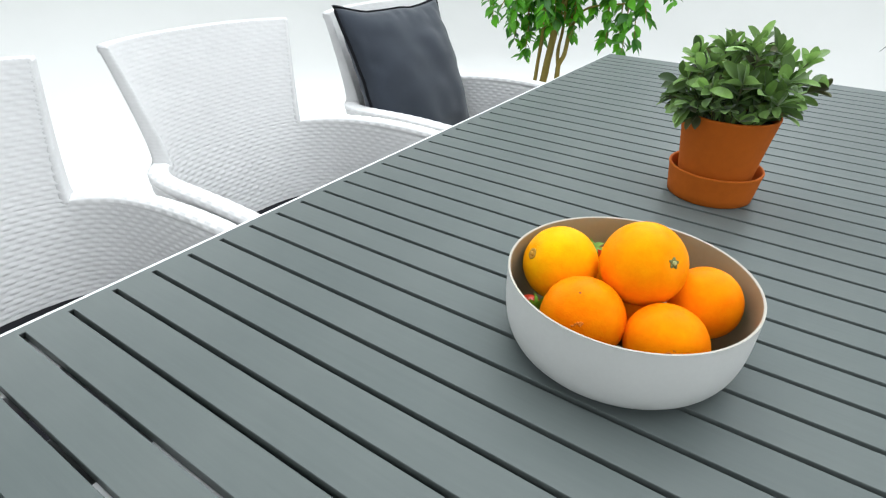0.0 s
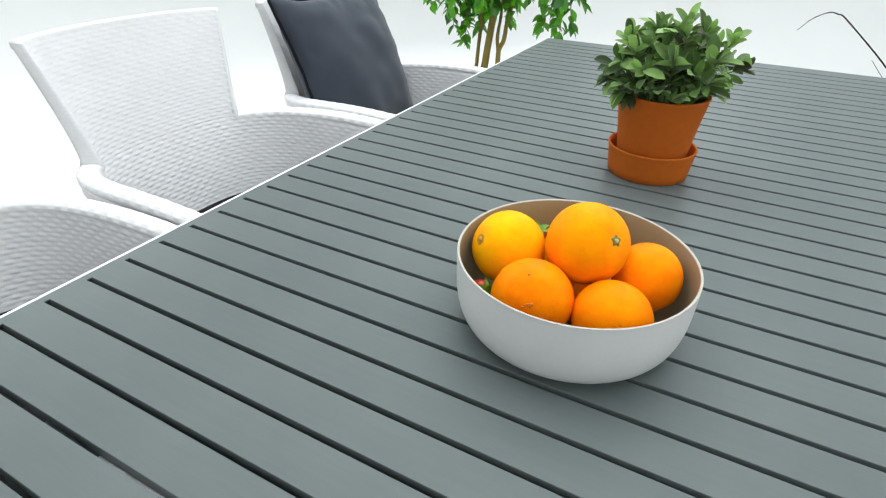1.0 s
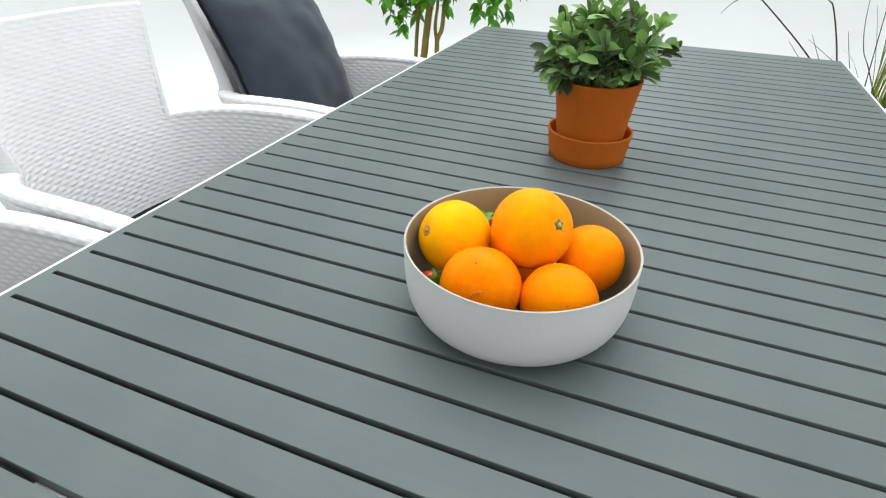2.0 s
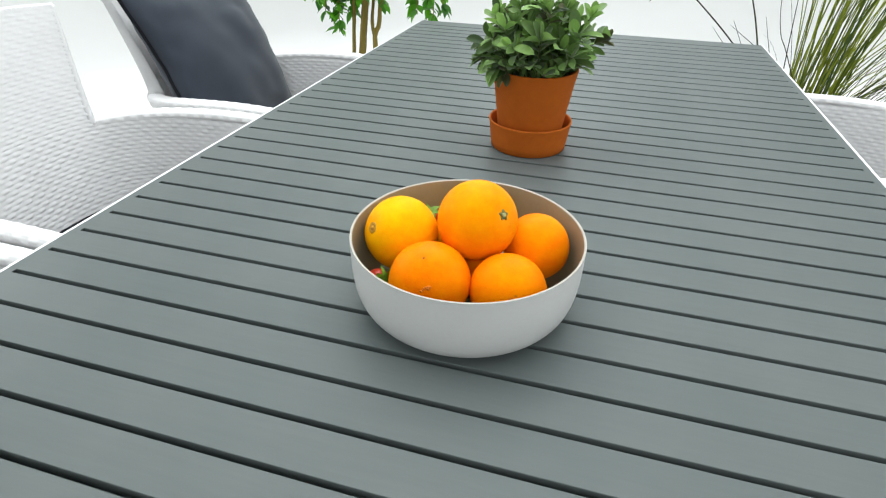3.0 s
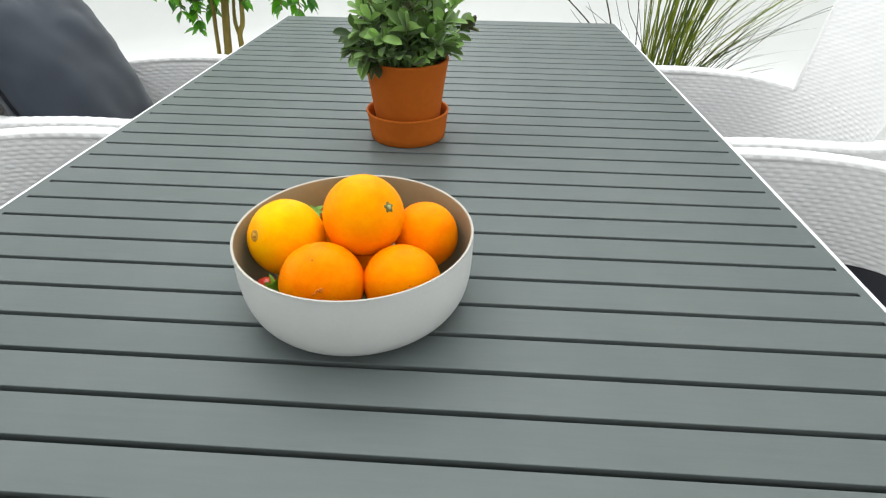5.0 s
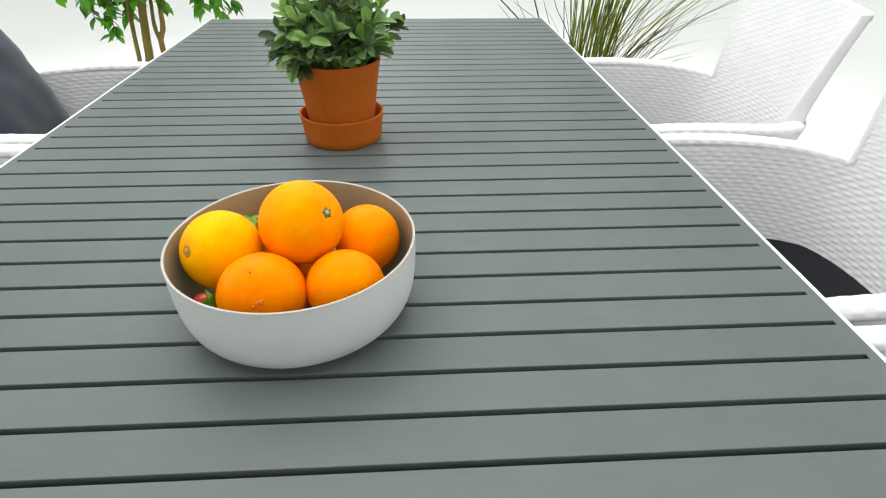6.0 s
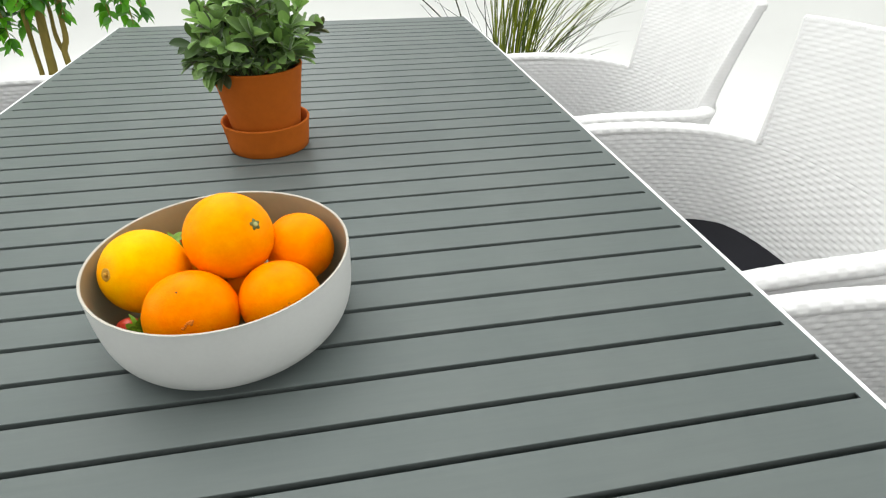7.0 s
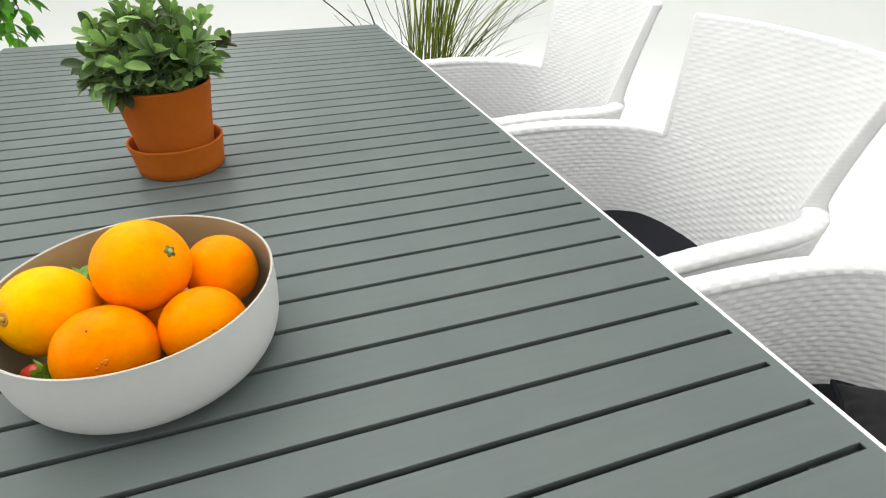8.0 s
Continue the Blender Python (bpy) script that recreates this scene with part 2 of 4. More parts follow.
def tube_into(bm, line, radius, sides=6, ridge=None, closed=False):
    """A tube along a line. radius: a number or a function of 0..1. ridge: a function of (length, angle) added to the radius."""
    rows, run = [], 0.0
    n = len(line)
    up = Vector((0.13, 0.21, 0.97))
    for i, p in enumerate(line):
        if closed:
            d = (line[(i + 1) % n] - line[i - 1]).normalized()
        else:
            d = (line[min(i + 1, n - 1)] - line[max(i - 1, 0)]).normalized()
        if i:
            run += (p - line[i - 1]).length
        side = d.cross(up)
        side = side.normalized() if side.length > 0.05 else d.cross(Vector((1, 0, 0))).normalized()
        other = d.cross(side)
        r = radius(i / (n - 1)) if callable(radius) else radius
        row = []
        for k in range(sides):
            a = 2 * math.pi * k / sides
            rr = r + (ridge(run, a) if ridge else 0.0)
            row.append(p + side * math.cos(a) * rr + other * math.sin(a) * rr)
        rows.append(row)
    if closed:
        rows.append(rows[0])
    grid_into(bm, rows, close_u=True, cap=not closed)


# ---- studio: a seamless white cove, open towards an unseen end behind the camera, greyed as if unlit ----
def studio():
    cx, cy, half_x, half_y, high, r = 0.0, 1.2, 5.2, 5.4, 3.4, 1.8
    n = 160

    def ring(inset, z):
        pts = []
        for i in range(n):
            a = 2 * math.pi * i / n
            c, d = math.cos(a), math.sin(a)
            k = (abs(c) ** 3.0 + abs(d) ** 3.0) ** (-1 / 3.0)
            pts.append((cx + c * k * (half_x - inset), cy + d * k * (half_y - inset), z))
        return pts

    rows = [ring(half_x - 0.02, 0.0), ring(half_x * 0.6, 0.0), ring(r + 0.4, 0.0), ring(r, 0.0)]
    rows += [ring(r - r * math.sin(a), r - r * math.cos(a)) for a in [radians(5 * k) for k in range(1, 19)]]
    rows += [ring(0.0, r + 0.05)]
    bm = from_grid(rows, close_u=True)
    bm.verts.ensure_lookup_table()
    bm.faces.new(list(reversed(bm.verts[:n])))
    under = [[(x, y, z - 0.12) for x, y, z in row] for row in (ring(0.0, 0.0), ring(half_x - 0.02, 0.0))]
    grid_into(bm, under, close_u=True)
    tagged(part("floor", bm, WALL), "seamless white painted studio floor curving up into the walls", "floor", kind="structure")
    # the south wall is out of view; its grey stands in for missing light
    for name, pick, mat, label in (("wall_cove", lambda y: y > -2.6, WALL, "white studio wall above the curved foot"), ("wall_south", lambda y: y <= -2.6, DIM, "unseen studio wall behind the camera, greyed as if unlit")):
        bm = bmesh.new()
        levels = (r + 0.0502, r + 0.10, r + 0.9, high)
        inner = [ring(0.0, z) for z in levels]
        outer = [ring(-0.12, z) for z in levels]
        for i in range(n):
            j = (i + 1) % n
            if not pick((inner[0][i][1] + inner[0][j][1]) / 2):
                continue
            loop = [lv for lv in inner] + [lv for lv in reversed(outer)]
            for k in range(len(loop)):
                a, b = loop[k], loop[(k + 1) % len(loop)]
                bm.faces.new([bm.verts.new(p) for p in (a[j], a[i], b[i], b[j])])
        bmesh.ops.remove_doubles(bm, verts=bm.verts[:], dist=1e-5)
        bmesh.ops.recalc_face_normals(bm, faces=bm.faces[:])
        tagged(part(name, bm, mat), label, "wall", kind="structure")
    lid = part("ceiling", box(cx - half_x - 0.2, cy - half_y - 0.2, high + 0.004, cx + half_x + 0.2, cy + half_y + 0.2, high + 0.12), DIM)
    tagged(lid, "light grey studio ceiling", "ceiling", kind="structure")


studio()


# ---- table ----
def slat_mesh(width, gap_near, gap_far):
    """One slat along x: full width at its ends, drawn in between them where the gaps are."""
    tab = width / 2
    low, hi = -(tab - (GAP / 2 if gap_near else 0.0)), tab - (GAP / 2 if gap_far else 0.0)
    end, stop = 0.5048, 0.4946

    def ring(inset, z, under=0.0):
        e = end - inset * 0.3
        a, b = low + (inset if gap_near else 0.0), hi - (inset if gap_far else 0.0)
        s = stop + inset * 0.5 + under
        q, t = s - 0.0001, tab - 0.00003
        pts = [(-e, -t), (-s, -t), (-q, a), (q, a), (s, -t), (e, -t), (e, t), (s, t), (q, b), (-q, b), (-s, t), (-e, t)]
        return [(x, y, z) for x, y in pts]

    # the end of each gap is cut back underneath
    rows = [ring(0.0, -0.012, 0.008), ring(0.0, -0.0010), ring(0.0002, -0.0004), ring(0.0004, -0.0001), ring(0.0007, 0.0)]
    bm = from_grid(rows, close_u=True)
    bm.verts.ensure_lookup_table()
    n = 12
    bm.faces.new([bm.verts[4 * n + i] for i in range(n)])
    bm.faces.new([bm.verts[i] for i in reversed(range(n))])
    bmesh.ops.recalc_face_normals(bm, faces=bm.faces[:])
    data = mesh_of("slat", bm, SLAT)
    flat(data)
    return data


def garden_table():
    table = thing("garden_table", pose(0, 0.2925, 0), "white aluminium garden table with a grey slatted top", "table")
    inv = -0.2925
    near, far = -0.75, 1.381
    plain = slat_mesh(PITCH, True, True)
    last = slat_mesh(far - 29 * PITCH, True, False)
    first_gap = -16
    first = slat_mesh(first_gap * PITCH - near, False, True)
    for i in range(first_gap, 29):
        part("slat", plain, SLAT, table, m=pose(0, (i + 0.5) * PITCH + inv, TOP))
    part("slat", last, SLAT, table, m=pose(0, (29 * PITCH + far) / 2 + inv, TOP))
    part("slat", first, SLAT, table, m=pose(0, (first_gap * PITCH + near) / 2 + inv, TOP))
    for s in (-1, 1):
        x0, x1 = sorted((s * 0.5054, s * 0.5108))
        part("edge_trim", box(x0, near + inv - 0.006, TOP - 0.05, x1, far + inv + 0.006, TOP - 0.0008, 0.0012), ALU, table, "thin white aluminium edge")
        x0, x1 = sorted((s * 0.4931, s * 0.5050))
        part("side_rail", box(x0, near + inv, TOP - 0.06, x1, far + inv, TOP - 0.0135, 0.002), ALU, table)
        x0, x1 = sorted((s * 0.434, s * 0.4929))
        part("leg_bracket", box(x0, -0.46 + inv, TOP - 0.05, x1, -0.29 + inv, TOP - 0.0135, 0.001), ALU, table)
    for y in (near, far):
        y0, y1 = sorted((y + inv, y + inv + (0.0035 if y > 0 else -0.0035)))
        part("end_trim", box(-0.5051, y0 + 0.0003, TOP - 0.05, 0.5051, y1 + 0.0003, TOP - 0.0012, 0.001), ALU, table)
        y0, y1 = sorted((y + inv - (0.03 if y > 0 else -0.03), y + inv - (0.0005 if y > 0 else -0.0005)))
        part("end_rail", box(-0.4925, y0, TOP - 0.06, 0.4925, y1, TOP - 0.0135, 0.002), ALU, table)
    part("cross_rail", box(-0.286, -0.46 + inv, TOP - 0.05, 0.286, -0.29 + inv, TOP - 0.0135, 0.001), ALU, table)
    # added sheet that keeps the gaps between the slats dark
    part("gap_shade_sheet", box(-0.44, -0.66 + inv, TOP - 0.105, 0.44, 1.27 + inv, TOP - 0.085, 0.003), GAP_SHADE, table, "dark sheet added under the top for the shade in the gaps")
    for s in (-1, 1):
        for y in (near + 0.05, far - 0.05):
            part("leg", box(s * 0.465 - 0.035, y + inv - 0.035, 0.0, s * 0.465 + 0.035, y + inv + 0.035, TOP - 0.062, 0.004), ALU, table)
    return table


garden_table()


# ---- woven armchairs ----
PLAN = rounded([(0.290, 0.252, 0), (0.18, 0.252, 0), (0.05, 0.247, 0), (-0.07, 0.238, 0), (-0.156, 0.219, 0), (-0.213, 0.183, 0),
                (-0.240, 0.128, 0), (-0.251, 0.064, 0), (-0.253, 0.0, 0)], 10)
PLAN = PLAN + [Vector((p.x, -p.y, 0)) for p in reversed(PLAN[:-1])]
RUN = [0.0]
for a_, b_ in zip(PLAN, PLAN[1:]):
    RUN.append(RUN[-1] + (b_ - a_).length)
LENGTH = RUN[-1]
EDGE = next(RUN[i] for i in range(len(PLAN)) if PLAN[i].y < 0.184)      # where the backrest's side edge stands
FOOT, ELBOW, BACK_TOP = 0.30, 0.637, 0.876


def plan_at(s):
    s = min(max(s, 0.0), LENGTH)
    lo, hi = 0, len(RUN) - 1
    while hi - lo > 1:
        mid = (lo + hi) // 2
        if RUN[mid] <= s:
            lo = mid
        else:
            hi = mid
    f = (s - RUN[lo]) / (RUN[hi] - RUN[lo])
    p = PLAN[lo].lerp(PLAN[hi], f)
    d = (PLAN[min(hi + 1, len(PLAN) - 1)] - PLAN[max(lo - 1, 0)]).normalized()
    return p, Vector((-d.y, d.x, 0)) * -1.0      # outward


def arm_height(s):
    """The top of the arm, from its front to the backrest's edge."""
    f = min(s, LENGTH - s) / EDGE
    f = min(f, 1.0)
    return 0.646 + 0.020 * math.sin(math.pi * min(1.0, f * 0.9 + 0.1)) - 0.006 * f


def arm_shoulder(s):
    """Where the arm's flat faces end and its rounded top begins."""
    f = min(min(s, LENGTH - s) / EDGE, 1.0)
    return arm_height(s) - 0.010 + 0.007 * f ** 4


def thickness(s):
    f = min(min(s, LENGTH - s) / EDGE, 1.0)
    return 0.032 + 0.011 * f


def slim(z):
    """The backrest thins evenly from the elbow to its top."""
    f = min(max((z - ELBOW) / (BACK_TOP - ELBOW), 0.0), 1.0)
    return 1.0 - 0.58 * f ** 0.33


def shell(s, z, out):
    """A point of the seat shell: s along the plan, z its height, out: metres outward from the inner face."""
    p, nrm = plan_at(s)
    if z > ELBOW:
        out *= slim(z)
    q = p + nrm * out
    w = min(max((0.02 - p.x) / 0.22, 0.0), 1.0)
    w = w * w * (3 - 2 * w)
    lean = -0.215 * (z - ELBOW) * w
    spread = 1.0
    if z > ELBOW:
        spread = 1.0 + 0.210 * ((z - ELBOW) / (BACK_TOP - ELBOW)) ** 1.2
    else:
        spread = 1.0 - 0.04 * (ELBOW - z) / (ELBOW - FOOT)
    return Vector((q.x + lean, q.y * spread, z))


def crest(s):
    """The top of the backrest, slightly arched."""
    f = (s - EDGE) / (LENGTH - 2 * EDGE)
    return BACK_TOP + 0.003 * math.sin(math.pi * min(max(f, 0), 1))


STITCH, ROW, BACK_ROW, RELIEF = 0.0310, 0.0089, 0.0078, 0.00105


def weave(side, lower):
    """The woven face: flat strands that rise over and dip under upright stakes, row by row. side: +1 outer face, -1 inner."""
    fine_s, fine_z = (10, 6) if side < 0 else (6, 3)
    s0, s1 = (0.0, LENGTH) if lower else (EDGE, LENGTH - EDGE)
    zb, zt = (FOOT, ELBOW) if lower else (ELBOW, BACK_TOP)
    count = int((zt - zb) / (ROW if lower else BACK_ROW))
    cols = int((s1 - s0) / (STITCH / fine_s))
    verts, faces = [], []
    for j in range(count * fine_z + 1):
        row, f = divmod(j / fine_z, 1.0)
        for i in range(cols + 1):
            q = s0 + (s1 - s0) * i / cols
            arm = q < EDGE or q > LENGTH - EDGE
            top = (arm_shoulder(q) if arm else ELBOW) if lower else crest(q)
            z = zb + (top - zb) * j / (count * fine_z)
            wave = math.cos(2 * math.pi * q / STITCH + math.pi * row)
            over = min(max((wave + 0.22) / 0.80, 0.0), 1.0)
            over = over * over * (3 - 2 * over)
            # each strand is rounded and stands proudest a little below its middle
            ridge = math.sin(math.pi * f ** 0.8) ** 0.75
            lift = RELIEF * (0.22 * ridge + 0.88 * over * ridge)
            lift *= 1.0 + 0.18 * noise.noise(Vector((q * 90, z * 120, side * 5.0)))
            rim = min(1.0, (q - s0) / 0.002, (s1 - q) / 0.002)
            base = thickness(q) if side > 0 else 0.0
            verts.append(shell(q, z, base + side * (lift * rim - 0.0006)))
    w = cols + 1
    for j in range(count * fine_z):
        for i in range(cols):
            k = j * w + i
            quad = (k, k + 1, k + w + 1, k + w)
            faces.append(quad if side > 0 else tuple(reversed(quad)))
    data = bpy.data.meshes.new("weave")
    data.from_pydata([tuple(v) for v in verts], [], faces)
    data.materials.append(RATTAN)
    for poly in data.polygons:
        poly.use_smooth = True
    return data


def core(lower):
    """The closed body behind the weave."""
    bm = bmesh.new()
    n = 90
    s0, s1 = (0.0, LENGTH) if lower else (EDGE, LENGTH - EDGE)
    rows = []
    for i in range(n + 1):
        s = s0 + (s1 - s0) * i / n
        on_arm = s < EDGE or s > LENGTH - EDGE
        zt = (arm_shoulder(s) - 0.001 if on_arm else ELBOW) if lower else crest(s)
        zb = FOOT if lower else ELBOW
        th = thickness(s)
        ring = [shell(s, zb + (zt - zb) * f, 0.0022) for f in (0, 0.07, 0.16, 0.5, 0.75, 1)]
        ring += [shell(s, zb + (zt - zb) * f, th - 0.0022) for f in (1, 0.75, 0.5, 0.16, 0.07, 0)]
        rows.append(ring)
    grid_into(bm, rows, close_u=True, cap=True)
    bmesh.ops.recalc_face_normals(bm, faces=bm.faces[:])
    return bm


def cap_band(points, rise, rope=0.0008, wrap=0.0118):
    """A rounded band of wrapped strands along an edge. points: (place, across, up)."""
    rows, run = [], 0.0
    for i, (p, across, up, w) in enumerate(points):
        if i:
            run += (p - points[i - 1][0]).length
        ring = []
        for k in range(9):
            a = math.pi * (k / 8)
            wob = rope * math.sin(2 * math.pi * (run / wrap + k * 0.11))
            c, d = math.cos(a), math.sin(a)
            flat_c = math.copysign(abs(c) ** 0.6, c)
            ring.append(p + across * (flat_c * (w + wob)) + up * (d ** 0.6 * rise * (1 + wob * 110) - 0.0035))
        ring += [p - across * (w * 0.96) - up * 0.012, p + across * (w * 0.96) - up * 0.012]
        rows.append(ring)
    bm = bmesh.new()
    grid_into(bm, rows, close_u=True, cap=True)
    bmesh.ops.recalc_face_normals(bm, faces=bm.faces[:])
    return bm


def arm_cap(flip):
    """The rounded top of an arm: the rows of the weave run on over it."""
    rows, n, turns = [], 300, 30
    for i in range(n + 1):
        s = EDGE * 1.10 * i / n
        q = LENGTH - s if flip else s
        p, nrm = plan_at(q)
        fade = max(0.0, s / EDGE - 1.0) / 0.10      # past the elbow it sinks into the shell
        th = thickness(q)
        top = arm_height(min(s, EDGE)) - 0.016 * fade
        mid = shell(q, min(top, ELBOW), th / 2)
        mid.z = top
        half = th / 2 * (1.0 - 0.10 * fade)
        ring = []
        for k in range(turns + 1):
            a = math.pi * k / turns
            row, f = divmod(k / turns * 6 + 0.5, 1.0)
            wave = math.cos(2 * math.pi * q / STITCH + math.pi * row)
            over = min(max((wave + 0.22) / 0.80, 0.0), 1.0)
            ridge = math.sin(math.pi * f ** 0.8) ** 0.75
            lift = 0.8 * RELIEF * (1 - fade) * (0.22 * ridge + 0.88 * over * over * (3 - 2 * over) * ridge) - 0.0006
            c, d = math.cos(a), math.sin(a)
            flat_c = math.copysign(abs(c) ** 0.85, c)
            ring.append(mid + nrm * (flat_c * (half + lift)) + Vector((0, 0, d ** 0.85 * (0.0140 + lift) - 0.0105)))
        ring += [mid - nrm * (half * 0.9) - Vector((0, 0, 0.018)), mid + nrm * (half * 0.9) - Vector((0, 0, 0.018))]
        rows.append(ring)
    bm = bmesh.new()
    grid_into(bm, rows, close_u=True, cap=True)
    bmesh.ops.recalc_face_normals(bm, faces=bm.faces[:])
    return bm


def back_cap():
    pts = []
    n = 200
    for i in range(n + 1):
        s = EDGE + (LENGTH - 2 * EDGE) * i / n
        p, nrm = plan_at(s)
        pts.append((shell(s, crest(s), thickness(s) / 2), nrm, Vector((0, 0, 1)), thickness(s) * slim(BACK_TOP) / 2 + 0.0004))
    return cap_band(pts, 0.006, 0.0007, 0.0100)


def side_cap(flip):
    pts = []
    n = 120
    s = LENGTH - EDGE if flip else EDGE
    for i in range(n + 1):
        z = ELBOW - 0.004 + (BACK_TOP + 0.003 - ELBOW) * i / n
        p, nrm = plan_at(s)
        along = Vector((nrm.y, -nrm.x, 0))
        along = along if along.y * (-1 if flip else 1) > 0 else -along
        pts.append((shell(s, z, thickness(s) / 2), nrm, along, thickness(s) / 2 * slim(z) + 0.0009))
    return cap_band(pts, 0.006, 0.0005, 0.0078)


def seat_outline(inset, n=48):
    pts = []
    for i in range(n + 1):
        s = LENGTH * i / n
        p, nrm = plan_at(s)
        pts.append((p - nrm * inset))
    return pts


def pad(z0, z1, inset, soft, front):
    """A pad that fills the plan between the arms."""
    line = seat_outline(inset)
    line = [Vector((min(p.x, front) + 0.014, p.y * 0.985, 0)) for p in line]
    mid = Vector((sum(p.x for p in line) / len(line), 0, 0))
    rows = []
    for shrink, z in ((0.10, z0), (0.0, z0 + soft), (0.0, z1 - soft), (0.015, z1 - soft * 0.35), (0.05, z1), (0.5, z1 + 0.004), (0.97, z1 + 0.005)):
        rows.append([(mid + (p - mid) * (1 - shrink)) + Vector((0, 0, z)) for p in line])
    bm = bmesh.new()
    grid_into(bm, rows, close_u=True, cap=True)
    bmesh.ops.recalc_face_normals(bm, faces=bm.faces[:])
    return bm


def armchair():
    chair = thing("armchair", pose(0, 0, 0), "white woven rattan armchair with curved arms", "armchair", "armchairs along the table")
    body = part("seat_shell", core(True), RATTAN, chair)
    back = part("backrest", core(False), RATTAN, chair)
    part("inner_weave", weave(-1, True), RATTAN, body, "white flat-strand weave")
    part("outer_weave", weave(1, True), RATTAN, body)
    part("backrest_front_weave", weave(-1, False), RATTAN, back)
    part("backrest_rear_weave", weave(1, False), RATTAN, back)
    part("top_rail", back_cap(), RATTAN, back)
    for flip in (False, True):
        part("armrest", arm_cap(flip), RATTAN, chair)
        part("backrest_edge", side_cap(flip), RATTAN, back)
    part("seat", pad(0.36, 0.415, 0.002, 0.006, 0.26), RATTAN, chair)
    for x, y in ((0.25, 0.245), (0.25, -0.245), (-0.20, 0.20), (-0.20, -0.20)):
        bm = bmesh.new()
        grid_into(bm, [[(x + dx * w, y + dy * w, z) for dx, dy in ((-1, -1), (1, -1), (1, 1), (-1, 1))] for z, w in ((0.0, 0.017), (0.004, 0.019), (0.34, 0.023))], close_u=True, cap=True)
        part("leg", flat(mesh_of("leg", bm, ALU)), ALU, chair)
    return chair


def seat_cushion(m):
    pad_thing = thing("seat_cushion", m, "flat black fabric seat cushion on a woven armchair", "cushion", "black seat cushions")
    part("cover", pad(0.416, 0.448, 0.008, 0.012, 0.24), SEAT_BLACK, pad_thing)
    return pad_thing


CHAIRS = [(-0.796, 0.333, 0.4), (-0.790, 0.920, 0.3), (-0.784, -0.250, -0.3), (0.742, 0.342, 180.7), (0.7385, 0.929, 180.1), (0.742, -0.250, 180)]
first_chair = armchair()
first_pad = seat_cushion(pose(0, 0, 0))
for i, (x, y, turn) in enumerate(CHAIRS):
    if i == 0:
        first_chair.matrix_basis = pose(x, y, 0, 0, 0, turn)
        first_pad.matrix_basis = pose(x, y, 0, 0, 0, turn)
    else:
        copy_thing(first_chair, pose(x, y, 0, 0, 0, turn))
        copy_thing(first_pad, pose(x, y, 0.009 if x < 0 and y < 0 else 0.0, 0, 0, turn))


# ---- loose pillows ----
def pillow(m, size, label, seed, mat=SLATE, plump=0.075, ear=0.0):
    """A square pillow standing on its lower edge, facing +x, with a corded seam."""
    ob = thing("throw_pillow", m, label, "pillow", "dark throw pillows")
    n = 40

    def outline(u, v):
        pull = 1.0 - 0.105 * (1 - u ** 4) * v * v - 0.115 * (1 - v ** 4) * u * u
        pull -= 0.050 * abs(u * v) ** 9
        pull += 0.030 * noise.noise(Vector((u * 2.3 + seed, v * 2.3, 2.0))) + 0.013 * noise.noise(Vector((u * 5.5 + seed, v * 5.5, 4.0)))
        lift = ear * ((1 - u) / 2) ** 3 * max(0.0, v) ** 2
        return u * size / 2 * pull, v * size / 2 * pull + lift

    bm = bmesh.new()
    for face in (1, -1):
        rows = []
        for j in range(n + 1):
            row = []
            for i in range(n + 1):
                u, v = 2 * i / n - 1, 2 * j / n - 1
                y, z = outline(u, v)
                puff = ((1 - abs(u) ** 2.6) * (1 - abs(v) ** 2.6)) ** 0.55
                crease = 0.010 * noise.noise(Vector((u * 1.9 + seed, v * 1.9, face * 3.0))) * puff
                crease += 0.006 * noise.noise(Vector((u * 3 + v * 2 + seed, v * 4 - u, 7.0 + face))) * puff
                crease += 0.0035 * noise.noise(Vector((u * 2.5 + seed, v * 9, 15.0 + face))) * puff * abs(v)
                rim = max(abs(u), abs(v)) ** 6
                crease += 0.009 * rim * noise.noise(Vector((u * 9 + seed, v * 9, 11.0 + face))) * min(1.0, puff * 3)
                row.append((face * (plump * puff + crease), y, z + size / 2))
            rows.append(row if face > 0 else list(reversed(row)))
        grid_into(bm, rows)
    bmesh.ops.remove_doubles(bm, verts=bm.verts[:], dist=1e-5)
    cover = part("cover", bm, mat, ob)
    edge = []
    for k in range(4):
        for i in range(n):
            f = 2 * i / n - 1
            u, v = ((f, -1), (1, f), (-f, 1), (-1, -f))[k]
            y, z = outline(u, v)
            edge.append(Vector((0.0, y, z + size / 2)))
    bm = bmesh.new()
    tube_into(bm, edge, 0.0043, 8, closed=True)
    part("piping", bm, PIPING, cover, "dark corded piping")
    return ob


pillow(pose(-0.830, 0.889, 0.458, 0, -22, 0), 0.468, "slate grey pillow with corded edge leaning in an armchair", 1.0, ear=0.020)
pillow(pose(0.720, -0.163, 0.510, 0, -84, 135), 0.245, "charcoal pillow with corded edge lying flat on a seat", 5.0, CHARCOAL, 0.046)


# ---- fruit bowl ----
BX, BY = -0.0187, 0.0115


